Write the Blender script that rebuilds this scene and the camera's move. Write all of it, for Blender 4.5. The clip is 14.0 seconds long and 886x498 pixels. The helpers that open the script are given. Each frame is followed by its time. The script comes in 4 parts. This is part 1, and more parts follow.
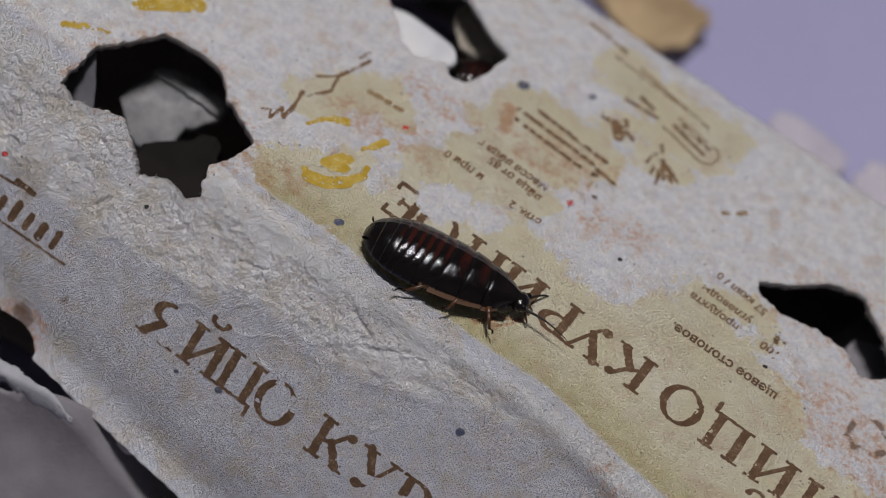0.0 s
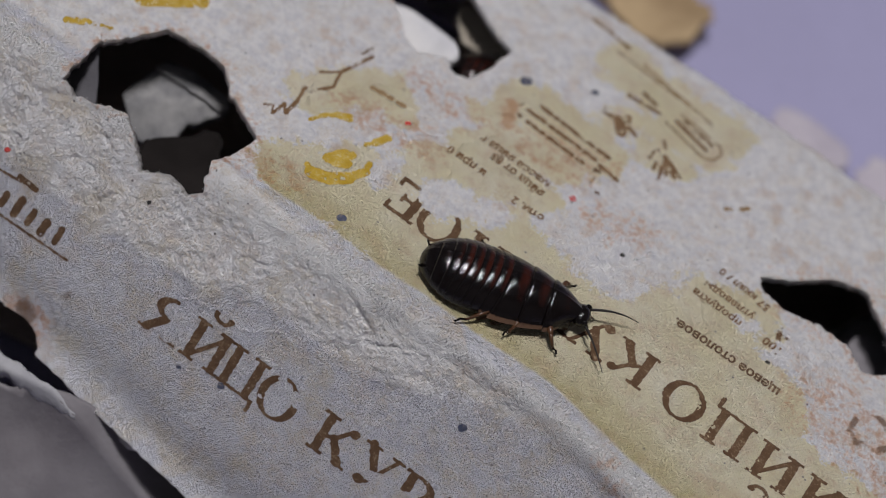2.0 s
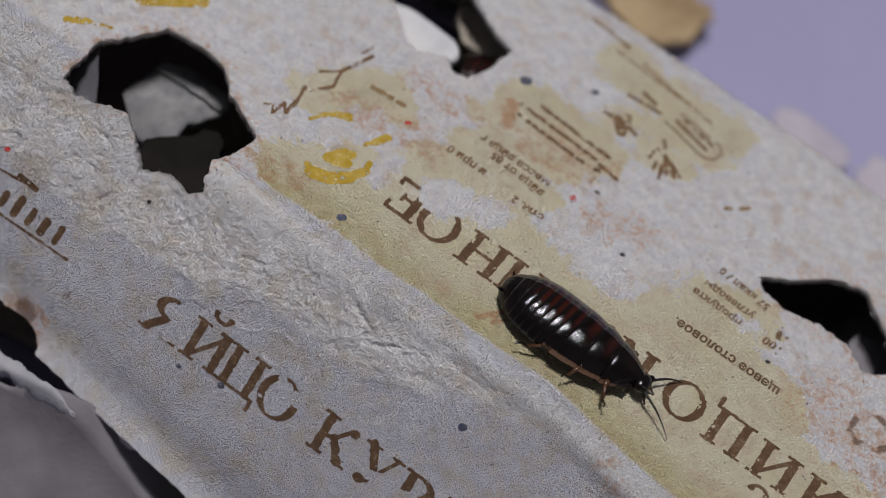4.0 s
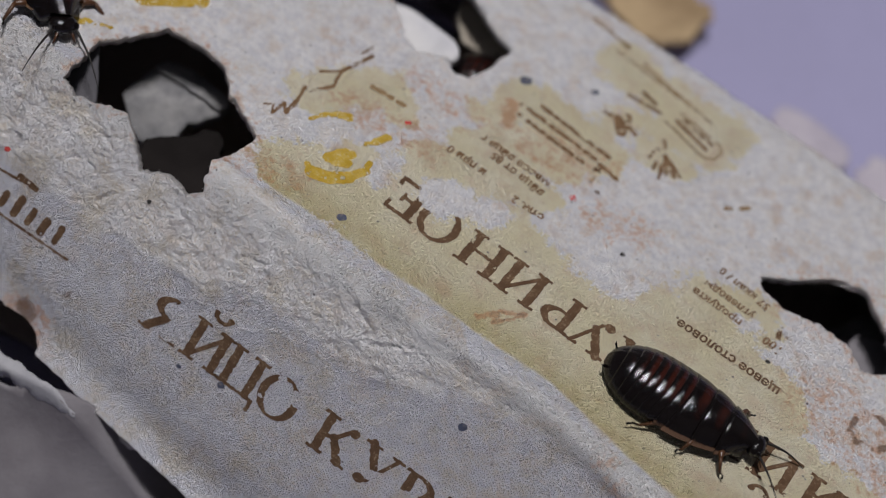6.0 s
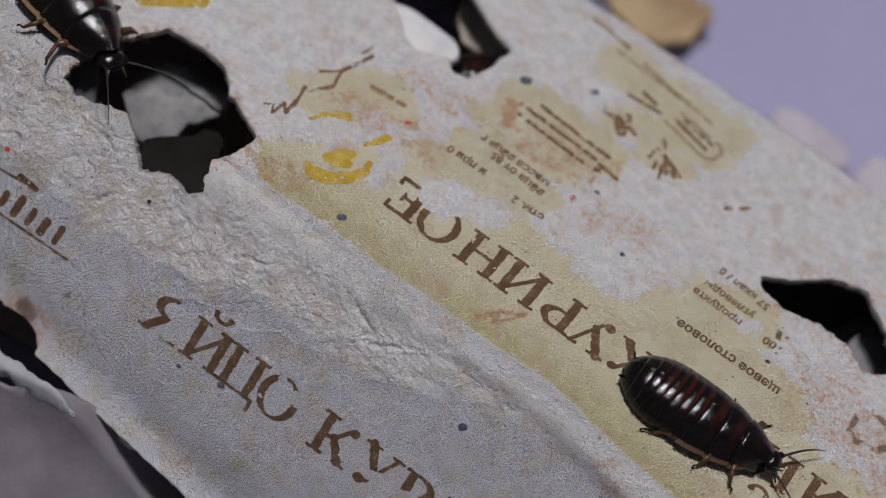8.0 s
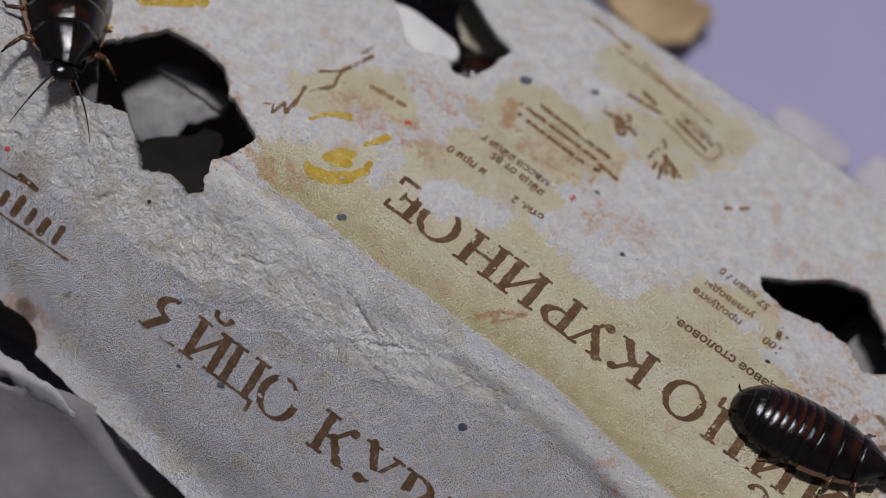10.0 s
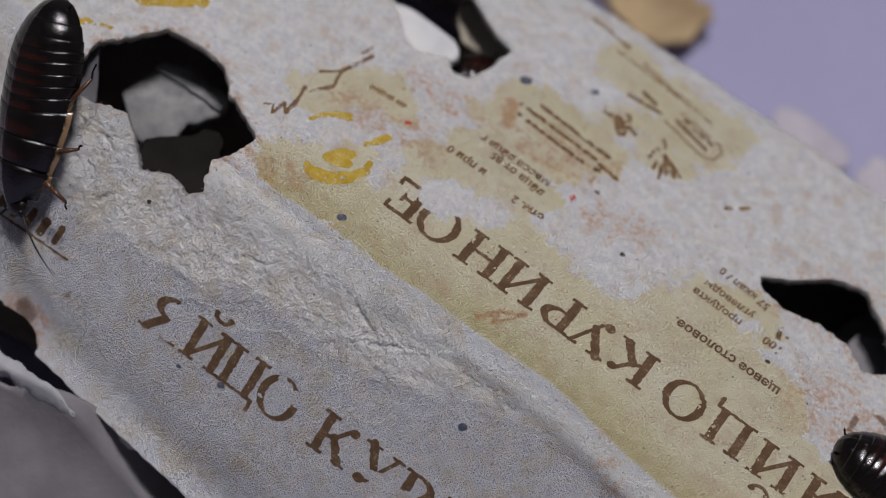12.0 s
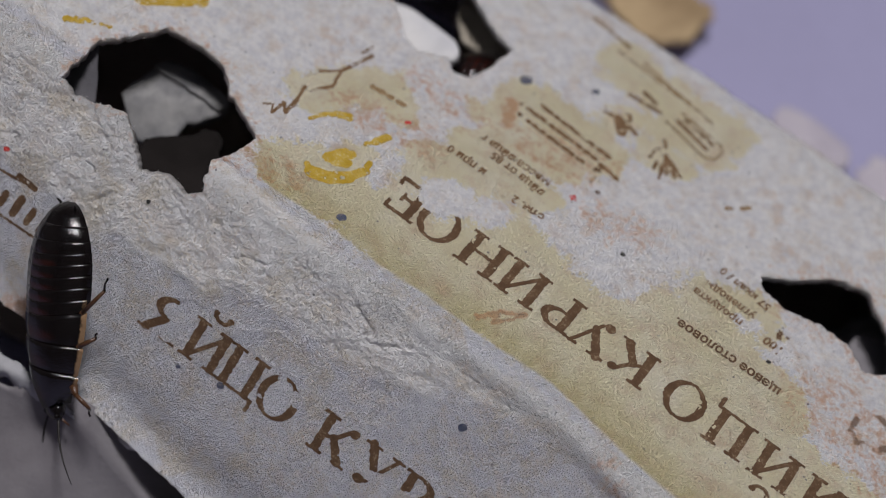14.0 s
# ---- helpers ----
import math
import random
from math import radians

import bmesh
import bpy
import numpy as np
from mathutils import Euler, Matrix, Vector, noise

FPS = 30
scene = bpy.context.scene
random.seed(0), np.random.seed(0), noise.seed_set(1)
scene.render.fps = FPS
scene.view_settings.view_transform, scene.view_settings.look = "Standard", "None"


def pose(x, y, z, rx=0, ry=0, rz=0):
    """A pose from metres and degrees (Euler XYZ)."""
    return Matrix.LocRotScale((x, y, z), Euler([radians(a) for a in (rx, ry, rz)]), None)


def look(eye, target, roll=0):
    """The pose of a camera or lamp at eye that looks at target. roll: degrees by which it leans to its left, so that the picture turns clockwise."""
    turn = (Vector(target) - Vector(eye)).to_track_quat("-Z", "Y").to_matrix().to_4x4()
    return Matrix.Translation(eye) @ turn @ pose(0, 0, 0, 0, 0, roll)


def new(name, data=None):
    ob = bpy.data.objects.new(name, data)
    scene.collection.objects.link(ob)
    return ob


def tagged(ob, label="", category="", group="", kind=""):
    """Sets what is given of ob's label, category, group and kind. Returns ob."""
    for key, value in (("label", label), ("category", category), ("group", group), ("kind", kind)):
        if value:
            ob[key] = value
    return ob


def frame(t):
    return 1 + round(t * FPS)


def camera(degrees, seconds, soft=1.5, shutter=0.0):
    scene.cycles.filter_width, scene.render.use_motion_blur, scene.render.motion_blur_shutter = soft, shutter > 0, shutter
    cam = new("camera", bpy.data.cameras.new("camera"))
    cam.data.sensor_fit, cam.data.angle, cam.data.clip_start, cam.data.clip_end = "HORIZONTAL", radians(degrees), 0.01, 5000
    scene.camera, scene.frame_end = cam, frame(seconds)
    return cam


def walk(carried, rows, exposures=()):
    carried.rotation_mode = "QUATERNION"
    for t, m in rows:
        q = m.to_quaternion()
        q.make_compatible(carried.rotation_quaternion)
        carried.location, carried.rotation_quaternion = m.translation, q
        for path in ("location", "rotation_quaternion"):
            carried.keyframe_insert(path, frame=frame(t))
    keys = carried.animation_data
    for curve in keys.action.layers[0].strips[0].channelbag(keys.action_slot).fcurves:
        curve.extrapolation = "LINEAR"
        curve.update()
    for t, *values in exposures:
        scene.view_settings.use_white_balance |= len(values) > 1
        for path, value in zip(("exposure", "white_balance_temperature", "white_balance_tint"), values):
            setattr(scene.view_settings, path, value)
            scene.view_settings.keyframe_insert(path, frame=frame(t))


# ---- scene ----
# ---------------------------------------------------------------- camera
# carton frame: u along the fold, v across the printed top, n off the top (millimetres)
TH = 56.0                       # how far the lens looks down
EYE = Vector((0.0, -0.1711, 0.3177))
REST = Matrix.Translation(EYE) @ pose(0, 0, 0, 90 - TH)


def aim(pitch, yaw, ahead=0.0):
    return REST @ pose(0, 0, -ahead, pitch, -yaw)


cam = camera(24.0, 14.0, soft=1.0)
cam.data.dof.use_dof = True
cam.data.dof.focus_distance = 0.309
cam.data.dof.aperture_fstop = 9.5
walk(cam, [(0.0, aim(0.124, 0.070)), (0.6, aim(0.124, 0.070)), (1.0, aim(0.158, 0.060)),
           (1.3, aim(0.140, 0.055)), (1.6, aim(0.100, 0.035)), (1.9, aim(0.016, 0.005)),
           (2.2, aim(0.006, 0.0)), (3.0, aim(0.0, 0.0)), (5.5, aim(-0.008, 0.0)),
           (9.0, aim(-0.010, 0.0)), (12.8, aim(-0.010, 0.0)), (13.4, aim(-0.008, 0.0, 0.0006)),
           (14.0, aim(-0.008, 0.0, 0.0007))])

# ---------------------------------------------------------------- light
world = bpy.data.worlds.new("room_light")
scene.world = world
world.use_nodes = True
bg = world.node_tree.nodes["Background"]
bg.inputs[0].default_value = (0.80, 0.86, 1.0, 1)
bg.inputs[1].default_value = 0.15


def area(name, eye, target, sx, sy, power, colour):
    d = bpy.data.lights.new(name, "AREA")
    d.shape, d.size, d.size_y, d.energy, d.color = "RECTANGLE", sx, sy, power, colour
    ob = new(name, d)
    ob.matrix_world = look(eye, target)
    return ob


area("ceiling_lamp", (0.13, 0.03, 1.0), (0, 0, 0.05), 0.13, 0.13, 9.9, (1.0, 0.972, 0.995))
scene.view_settings.exposure = -0.09

# ---------------------------------------------------------------- noise and small maths
_rng = np.random.default_rng(7)
_TAB = _rng.random((64, 256, 256)).astype(np.float64)


def vnoise(x, y, k):
    """Smooth value noise, 0 to 1, over arrays."""
    tab = _TAB[k % 64]
    x, y = np.asarray(x, float), np.asarray(y, float)
    xi, yi = np.floor(x).astype(int), np.floor(y).astype(int)
    fx, fy = x - xi, y - yi
    fx, fy = fx * fx * (3 - 2 * fx), fy * fy * (3 - 2 * fy)
    a, b = tab[xi & 255, yi & 255], tab[(xi + 1) & 255, yi & 255]
    c, d = tab[xi & 255, (yi + 1) & 255], tab[(xi + 1) & 255, (yi + 1) & 255]
    return (a * (1 - fx) + b * fx) * (1 - fy) + (c * (1 - fx) + d * fx) * fy


def fbm(x, y, k, size, octaves=4):
    """Fractal noise about 0, -1 to 1, with features of that size."""
    out, amp, tot, f = 0.0, 1.0, 0.0, 1.0 / size
    for o in range(octaves):
        c, s = math.cos(0.7 * o), math.sin(0.7 * o)
        out = out + amp * (2 * vnoise((x * c - y * s) * f + 31.7 * o, (x * s + y * c) * f + 11.3 * o, k + o) - 1)
        tot += amp
        amp *= 0.55
        f *= 2.03
    return out / tot


def crumbs(x, y, k, size):
    """Flat-topped crumbs of random height, 0 to 1, with steep sides, over arrays."""
    x, y = np.asarray(x, float) / size, np.asarray(y, float) / size
    x, y = x + 0.35 * (vnoise(x * 2.1, y * 2.1, k + 3) - 0.5), y + 0.35 * (vnoise(x * 2.1, y * 2.1, k + 4) - 0.5)
    xi, yi = np.floor(x).astype(int), np.floor(y).astype(int)
    best, second = np.full(x.shape, 9.0), np.full(x.shape, 9.0)
    high, next_high = np.zeros(x.shape), np.zeros(x.shape)
    for a in (-1, 0, 1):
        for b in (-1, 0, 1):
            i, j = (xi + a) & 255, (yi + b) & 255
            d = np.hypot(xi + a + _TAB[k % 64][i, j] - x, yi + b + _TAB[(k + 1) % 64][i, j] - y)
            v = _TAB[(k + 2) % 64][i, j]
            near = d < best
            next_high = np.where(near, high, np.where(d < second, v, next_high))
            second = np.where(near, best, np.minimum(second, d))
            high, best = np.where(near, v, high), np.where(near, d, best)
    return next_high + (high - next_high) * (0.5 + 0.5 * smooth(second - best, 0.0, 0.16))


def smooth(x, lo, hi):
    t = np.clip((x - lo) / (hi - lo), 0, 1)
    return t * t * (3 - 2 * t)


def capsule(u, v, u0, v0, u1, v1, r):
    """Positive inside a round-ended bar."""
    du, dv = u1 - u0, v1 - v0
    t = np.clip(((u - u0) * du + (v - v0) * dv) / max(du * du + dv * dv, 1e-9), 0, 1)
    return r - np.hypot(u - u0 - t * du, v - v0 - t * dv)


def union(u, v, bars):
    out = np.full(np.shape(u), -99.0)
    for b in bars:
        out = np.maximum(out, capsule(u, v, *b))
    return out


def polygon(u, v, pts):
    """Signed distance, positive inside a closed outline."""
    u, v = np.asarray(u, float), np.asarray(v, float)
    best, inside = np.full(u.shape, 1e9), np.zeros(u.shape, bool)
    for (x0, y0), (x1, y1) in zip(pts, pts[1:] + pts[:1]):
        best = np.minimum(best, -capsule(u, v, x0, y0, x1, y1, 0.0))
        if y0 != y1:
            inside ^= ((y0 > v) != (y1 > v)) & (u < (x1 - x0) * (v - y0) / (y1 - y0) + x0)
    return np.where(inside, best, -best)


# ---------------------------------------------------------------- the carton lid's form
FOLD = 55.0                     # the side turns down by this at the fold
_ss = np.arange(-75, 170, 0.05)
_an = np.radians(FOLD) * (1 - smooth(_ss, -4, 4)) - np.radians(64) * smooth(_ss, 69, 83)
_V, _N = np.cumsum(np.cos(_an)) * 0.05, np.cumsum(np.sin(_an)) * 0.05
_i = int(np.searchsorted(_ss, 4.5))
_V, _N = _V - _V[_i] + 4.5, _N - _N[_i]

EU = Vector((0.80895, -0.57097, 0.13999))
EV = Vector((0.52787, 0.60068, -0.60044))
EN = EU.cross(EV)
_turn = Matrix((EU, EV, EN)).transposed().to_4x4()
LID = REST @ Matrix.Translation((0.00392969, -0.01589404, -0.30329801)) @ _turn

PRINTED = [(8, 7, 60, 4, 7), (-38, 9, -26, 12, 6), (-33, 16.5, -24, 22, 3.6), (-24, 26, -16, 30, 3.6), (-18, 36, -8, 41, 4.5), (-24, 40, -17, 45, 3), (-27, 15.5, -19, 17.5, 5.0), (-35, 10, -20, 14, 6.5), (-22, 13.5, 60, 13, 10.3), (-12, 20, 2, 19, 7), (18, 23, 37, 24, 9), (24, 34, 29, 36, 6),
           (-45, 24, -37, 33, 4.6), (-33, 29, -35, 33, 3.2), (-20, 46.5, -4, 46.5, 4.6), (-22, 33, -7, 33, 3.0), (-13, 40, -9, 40, 3.4),
           (-11, 66.5, 9, 66, 5.2), (2, 60, 9, 61, 4), (2, 54, 7, 54, 3.6), (-6, 55, -5, 57, 2.4)]
BARE = [(-19.0, 21.6, -10.2, 25.3, 3.4), (-29.5, 18, -28.5, 22, 1.7), (29.3, 34.6, 30.5, 35.5, 1.5), (4, 26.5, 12, 29, 2.5), (17, 37, 18, 34, 1.6)]
ROUGH = [(-100, -5, -60, -9, 8.5), (-60, -8, -40, -9, 8), (-50, -2, -26, -1, 4.5), (-42, -9, -20, -4, 6), (-22, -7, -4, -4, 4.5), (-6, -3, 12, -2, 2.2)]
SMEARS = [(-3.0, 6.8, -0.6, 10.3, 0.35), (-0.6, 10.3, 2.4, 12.1, 0.30), (-0.8, 7.5, -0.6, 10.3, 0.25), (-0.8, 7.5, 2.4, 12.1, 0.20)]     # brown smears on the print
HOLES = [
    [(-74.7, 8.1), (-71.7, 12.8), (-69.4, 18.4), (-63.3, 19.0), (-58.0, 18.0), (-54.4, 14.6), (-46.5, 10.3), (-48.5, 1.5), (-47.0, -2.6),
     (-49.0, -4.5), (-53.6, -4.1), (-57.2, -5.5), (-60.2, -1.9), (-63.3, 0.1), (-66.4, -0.5), (-71.9, -2.2), (-74.4, -0.8), (-74.8, 3.6)],
    [(-47.8, 50.3), (-40.7, 43.9), (-37.7, 42.8), (-33.7, 45.2), (-31.1, 43.0), (-28.6, 44.3), (-27.4, 47.6), (-26.7, 54.6), (-30.5, 56.1),
     (-35.6, 58.7), (-42, 62.5), (-50, 57)],
    [(27.0, 45.2), (32.8, 49.6), (37.9, 54.4), (42.4, 55.0), (48.2, 50.3), (53.0, 44.9), (48.7, 41.0), (44.2, 43.8), (37.9, 43.6), (32.2, 42.5),
     (28.3, 43.5)],
]


BLISTERS = [(-25.3, -16.2, 2.5), (-19.6, -15.6, 2.6), (-38.3, -20.5, 3.2), (-31.2, -14.3, 2.7), (-41.0, -12.0, 2.4), (-8.5, -14.0, 3.4)]     # skin lifted in rounds

CRACKS = [(-78.8, 1.7, -77.9, 4.0, 0.28), (-77.9, 4.0, -76.2, 5.7, 0.28), (-77.7, 0.2, -76.4, 1.9, 0.22), (-25.1, 1.5, -20.4, 1.2, 0.1), (-20.4, 1.2, -17.8, 0.7, 0.15), (-17.8, 0.7, -9.3, 0.8, 0.13),
          (-9.3, 0.8, -4.2, 1.3, 0.12), (-14.5, -7.7, -10.0, -4.9, 0.12), (-10.0, -4.9, -5.5, -2.3, 0.12), (-5.5, -2.3, -2.9, -0.2, 0.1), (-36.8, -7.4, -33.0, -6.2, 0.15), (-33.0, -6.2, -31.8, -3.3, 0.15),
          (-61.2, -14.8, -58.8, -11.4, 0.16), (-58.8, -11.4, -57.1, -9.2, 0.14), (-48.8, -10.1, -46.0, -7.6, 0.14), (-16.8, -4.1, -14.0, -5.1, 0.16), (-14.0, -5.1, -16.4, -8.0, 0.14)]     # splits in the skin


def fold_shift(u):
    """How far the printed edge slides over the fold towards the end."""
    return 3.4 * smooth(u, 10, 36)


def low_edge(u):
    return np.clip(-45.6 - 0.168 * (u + 24.6), -53.2, -29.2)


def hole_value(u, s):
    """Positive where the lid is eaten away."""
    rag = 0.55 * fbm(u, s, 3, 3.0, 4) + 0.4 * fbm(u, s, 6, 1.0, 3)
    out = np.full(np.shape(u), -99.0)
    for h in HOLES:
        out = np.maximum(out, polygon(u, s, h) + rag)
    out = np.maximum(out, capsule(u, s, -76, -42.6, -61.8, -42.8, 5.9) + rag)
    out = np.maximum(out, s - 95 - (24 - 0.203 * u) / 0.9)
    return np.maximum(out, low_edge(u) - s + 0.35 * rag)


def printed(u, s):
    p = np.minimum(union(u, s, PRINTED), -union(u, s, BARE))
    p = p + 3.0 * fbm(u, s, 9, 9.0, 5) + 1.2 * fbm(u, s, 15, 2.2, 3)
    return np.minimum(p, 3.0 * (s + fold_shift(u) - 3.8 + 0.3 * fbm(u, s, 9, 9.0, 3)))


def rough(u, s):
    return union(u, s, ROUGH) + 3.0 * fbm(u, s, 13, 9.0, 4)


def relief(u, s):
    """How far the skin of the lid stands off its plain form."""
    p, r = printed(u, s), rough(u, s)
    bare = (1 - smooth(p, -0.25, 0.25)) * smooth(s, 4, 6)
    ruf = smooth(r, -1.0, 1.2) * (1 - smooth(s, 3, 6))
    fs = s + fold_shift(u)
    h = 0.55 * fbm(u, s, 20, 26.0, 3)
    h = h + (0.55 + 0.65 * smooth(u, -30, 4)) * np.exp(-((fs - 1.0) / 2.1) ** 2) - 0.16 * np.exp(-((fs - 4.8) / 1.3) ** 2)
    ply = fbm(u, s, 31, 7.0, 5)                       # torn layers of paper stand over one another
    steps = smooth(ply, -0.22, -0.18) + smooth(ply, 0.0, 0.035) + smooth(ply, 0.2, 0.235)
    big, small, grit = crumbs(u, s, 10, 3.1), crumbs(u, s, 14, 1.25), crumbs(u, s, 18, 0.62)
    h = h + bare * (-0.28 + 0.14 * steps + 0.14 * small + 0.13 * grit + 0.16 * fbm(u, s, 24, 1.5, 4))
    crack = 1 - np.abs(fbm(u, s, 30, 6.0, 4)) * 4.0
    h = h + ruf * (0.13 * (steps - 1.5) + 0.17 * (big - 0.5) + 0.21 * (small - 0.5) + 0.13 * (grit - 0.5) + 0.31 * fbm(u, s, 28, 3.6, 4) - 0.26 * smooth(crack, 0.86, 0.99))
    for bu, bs, br in BLISTERS:
        d = br - np.hypot(u - bu, s - bs) + 0.5 * fbm(u, s, 34, 1.6, 3)
        h = h + 0.16 * np.exp(-(d / 0.28) ** 2) * smooth(fbm(u, s, 37, 3.0, 2), -0.25, 0.1) - 0.10 * smooth(d, 0.0, 0.3)
    split = union(u, s, CRACKS) + 1.1 * fbm(u, s, 35, 2.6, 4)
    h = h - 0.24 * smooth(split, -0.10, 0.16) + 0.07 * np.exp(-((split + 0.45) / 0.3) ** 2)
    h = h + 0.05 * fbm(u, s, 36, 0.95, 3)
    lip = np.clip((4.0 - (s - low_edge(u))) / 4.0, 0, 1)
    h = h - 0.006 * np.clip(-24.0 - s, 0, 99) ** 2         # the side draws in towards its foot
    return h + 2.2 * lip ** 2.0 - 0.55 * np.exp(-((s - low_edge(u) - 5.2) / 3.2) ** 2) + 0.4 * lip * fbm(u, s, 39, 5.0, 3)


def form(u, s, off=0.0):
    """Points of the lid in metres; off: millimetres above the skin."""
    u, s = np.asarray(u, float), np.asarray(s, float)
    a = np.interp(s, _ss, _an)
    h = relief(u, s) + off
    return np.stack([u, np.interp(s, _ss, _V) - h * np.sin(a), np.interp(s, _ss, _N) + h * np.cos(a)], -1) * 0.001


# ---------------------------------------------------------------- materials
def material(name):
    m = bpy.data.materials.new(name)
    m.use_nodes = True
    return m, m.node_tree.nodes, m.node_tree.links, m.node_tree.nodes["Principled BSDF"]


def mixer(nodes, links, fac, a, b):
    n = nodes.new("ShaderNodeMix")
    n.data_type = "RGBA"
    for sock, val in ((n.inputs[0], fac), (n.inputs[6], a), (n.inputs[7], b)):
        if isinstance(val, (tuple, float, int)):
            sock.default_value = val if isinstance(val, (float, int)) else (*val, 1)
        else:
            links.new(val, sock)
    return n.outputs[2]


def maths(nodes, links, op, a, b=0.0, clamp=False):
    n = nodes.new("ShaderNodeMath")
    n.operation, n.use_clamp = op, clamp
    for sock, val in ((n.inputs[0], a), (n.inputs[1], b)):
        if isinstance(val, (float, int)):
            sock.default_value = val
        else:
            links.new(val, sock)
    return n.outputs[0]


def span(nodes, links, val, lo, hi, a=0.0, b=1.0):
    n = nodes.new("ShaderNodeMapRange")
    n.interpolation_type = "SMOOTHSTEP"
    links.new(val, n.inputs[0])
    for i, x in enumerate((lo, hi, a, b)):
        n.inputs[i + 1].default_value = x
    return n.outputs[0]


def grain(nodes, links, vec, scale, detail=4.0, rough_=0.6):
    n = nodes.new("ShaderNodeTexNoise")
    n.inputs["Scale"].default_value, n.inputs["Detail"].default_value, n.inputs["Roughness"].default_value = scale, detail, rough_
    links.new(vec, n.inputs["Vector"])
    return n.outputs[0]


def attribute(nodes, name):
    n = nodes.new("ShaderNodeAttribute")
    n.attribute_name = name
    return n.outputs["Fac"]


def bump(nodes, links, height, strength, distance, normal=None):
    n = nodes.new("ShaderNodeBump")
    n.inputs["Strength"].default_value, n.inputs["Distance"].default_value = strength, distance
    links.new(height, n.inputs["Height"])
    if normal is not None:
        links.new(normal, n.inputs["Normal"])
    return n.outputs[0]


def lid_material():
    """Grey-white moulded pulp, cream print left in patches, stains and specks."""
    m, N, L, b = material("worn_printed_pulp")
    uv = N.new("ShaderNodeUVMap")
    uv.uv_map = "flat"
    flat = uv.outputs[0]                              # millimetres
    big, mid = grain(N, L, flat, 0.09, 5), grain(N, L, flat, 0.45, 5)
    fine, tiny = grain(N, L, flat, 2.2, 4, 0.7), grain(N, L, flat, 6.0, 3, 0.7)
    pr = maths(N, L, "ADD", attribute(N, "print"), maths(N, L, "MULTIPLY", maths(N, L, "SUBTRACT", fine, 0.5), 5.5))
    pr = maths(N, L, "ADD", pr, maths(N, L, "MULTIPLY", maths(N, L, "SUBTRACT", mid, 0.5), 5.5))
    pr = span(N, L, pr, -0.45, 0.5, 0, 0.95)
    top = attribute(N, "top")
    ruf = span(N, L, attribute(N, "rough"), -0.5, 1.5)
    tufts = maths(N, L, "ADD", maths(N, L, "MULTIPLY", mid, 0.45), maths(N, L, "MULTIPLY", grain(N, L, flat, 1.15, 5, 0.7), 0.55))
    pulp = mixer(N, L, span(N, L, tufts, 0.34, 0.62), (0.70, 0.70, 0.74), (0.94, 0.93, 0.93))
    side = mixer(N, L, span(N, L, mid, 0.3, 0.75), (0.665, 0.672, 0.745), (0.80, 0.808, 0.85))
    cream = mixer(N, L, span(N, L, big, 0.35, 0.7), (0.78, 0.71, 0.47), (0.84, 0.785, 0.61))
    cream = mixer(N, L, span(N, L, mid, 0.5, 0.8, 0, 0.5), cream, (0.72, 0.625, 0.40))
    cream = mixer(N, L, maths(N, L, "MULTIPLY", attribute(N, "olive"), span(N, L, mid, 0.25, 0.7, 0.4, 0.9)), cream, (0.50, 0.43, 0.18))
    mott = maths(N, L, "MULTIPLY", span(N, L, grain(N, L, flat, 0.16, 5, 0.6), 0.47, 0.68, 0, 0.65), span(N, L, fine, 0.3, 0.6, 0.3, 1.0))
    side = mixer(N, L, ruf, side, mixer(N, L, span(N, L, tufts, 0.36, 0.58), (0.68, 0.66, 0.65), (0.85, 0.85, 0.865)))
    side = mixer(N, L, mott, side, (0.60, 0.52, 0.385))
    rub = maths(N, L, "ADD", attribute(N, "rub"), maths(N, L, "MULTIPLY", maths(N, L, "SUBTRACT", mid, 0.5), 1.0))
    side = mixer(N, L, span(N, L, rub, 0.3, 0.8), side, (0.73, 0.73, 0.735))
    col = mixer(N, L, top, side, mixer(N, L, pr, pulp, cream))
    st = maths(N, L, "ADD", attribute(N, "stain"), maths(N, L, "MULTIPLY", maths(N, L, "SUBTRACT", maths(N, L, "ADD", maths(N, L, "MULTIPLY", mid, 0.5), maths(N, L, "MULTIPLY", grain(N, L, flat, 1.2, 4, 0.7), 0.5)), 0.5), 4.0))
    col = mixer(N, L, span(N, L, st, 0.35, 1.1, 0, 0.72), col, (0.56, 0.26, 0.11))
    blot = grain(N, L, flat, 0.22, 6, 0.65)
    tan = maths(N, L, "MULTIPLY", span(N, L, blot, 0.44, 0.66), span(N, L, fine, 0.35, 0.65))
    col = mixer(N, L, maths(N, L, "MULTIPLY", tan, maths(N, L, "ADD", maths(N, L, "MULTIPLY", pr, 0.3), 0.42)), col, (0.60, 0.47, 0.31))
    spots = maths(N, L, "MULTIPLY", span(N, L, grain(N, L, flat, 0.24, 5, 0.6), 0.50, 0.68), span(N, L, big, 0.36, 0.6, 0.15, 0.8))
    col = mixer(N, L, maths(N, L, "MULTIPLY", spots, maths(N, L, "ADD", maths(N, L, "MULTIPLY", top, 0.3), 0.3)), col, (0.62, 0.44, 0.30))
    col = mixer(N, L, maths(N, L, "MULTIPLY", span(N, L, grain(N, L, flat, 1.3, 4, 0.7), 0.58, 0.70), span(N, L, big, 0.4, 0.66, 0.1, 0.6)), col, (0.36, 0.27, 0.17))
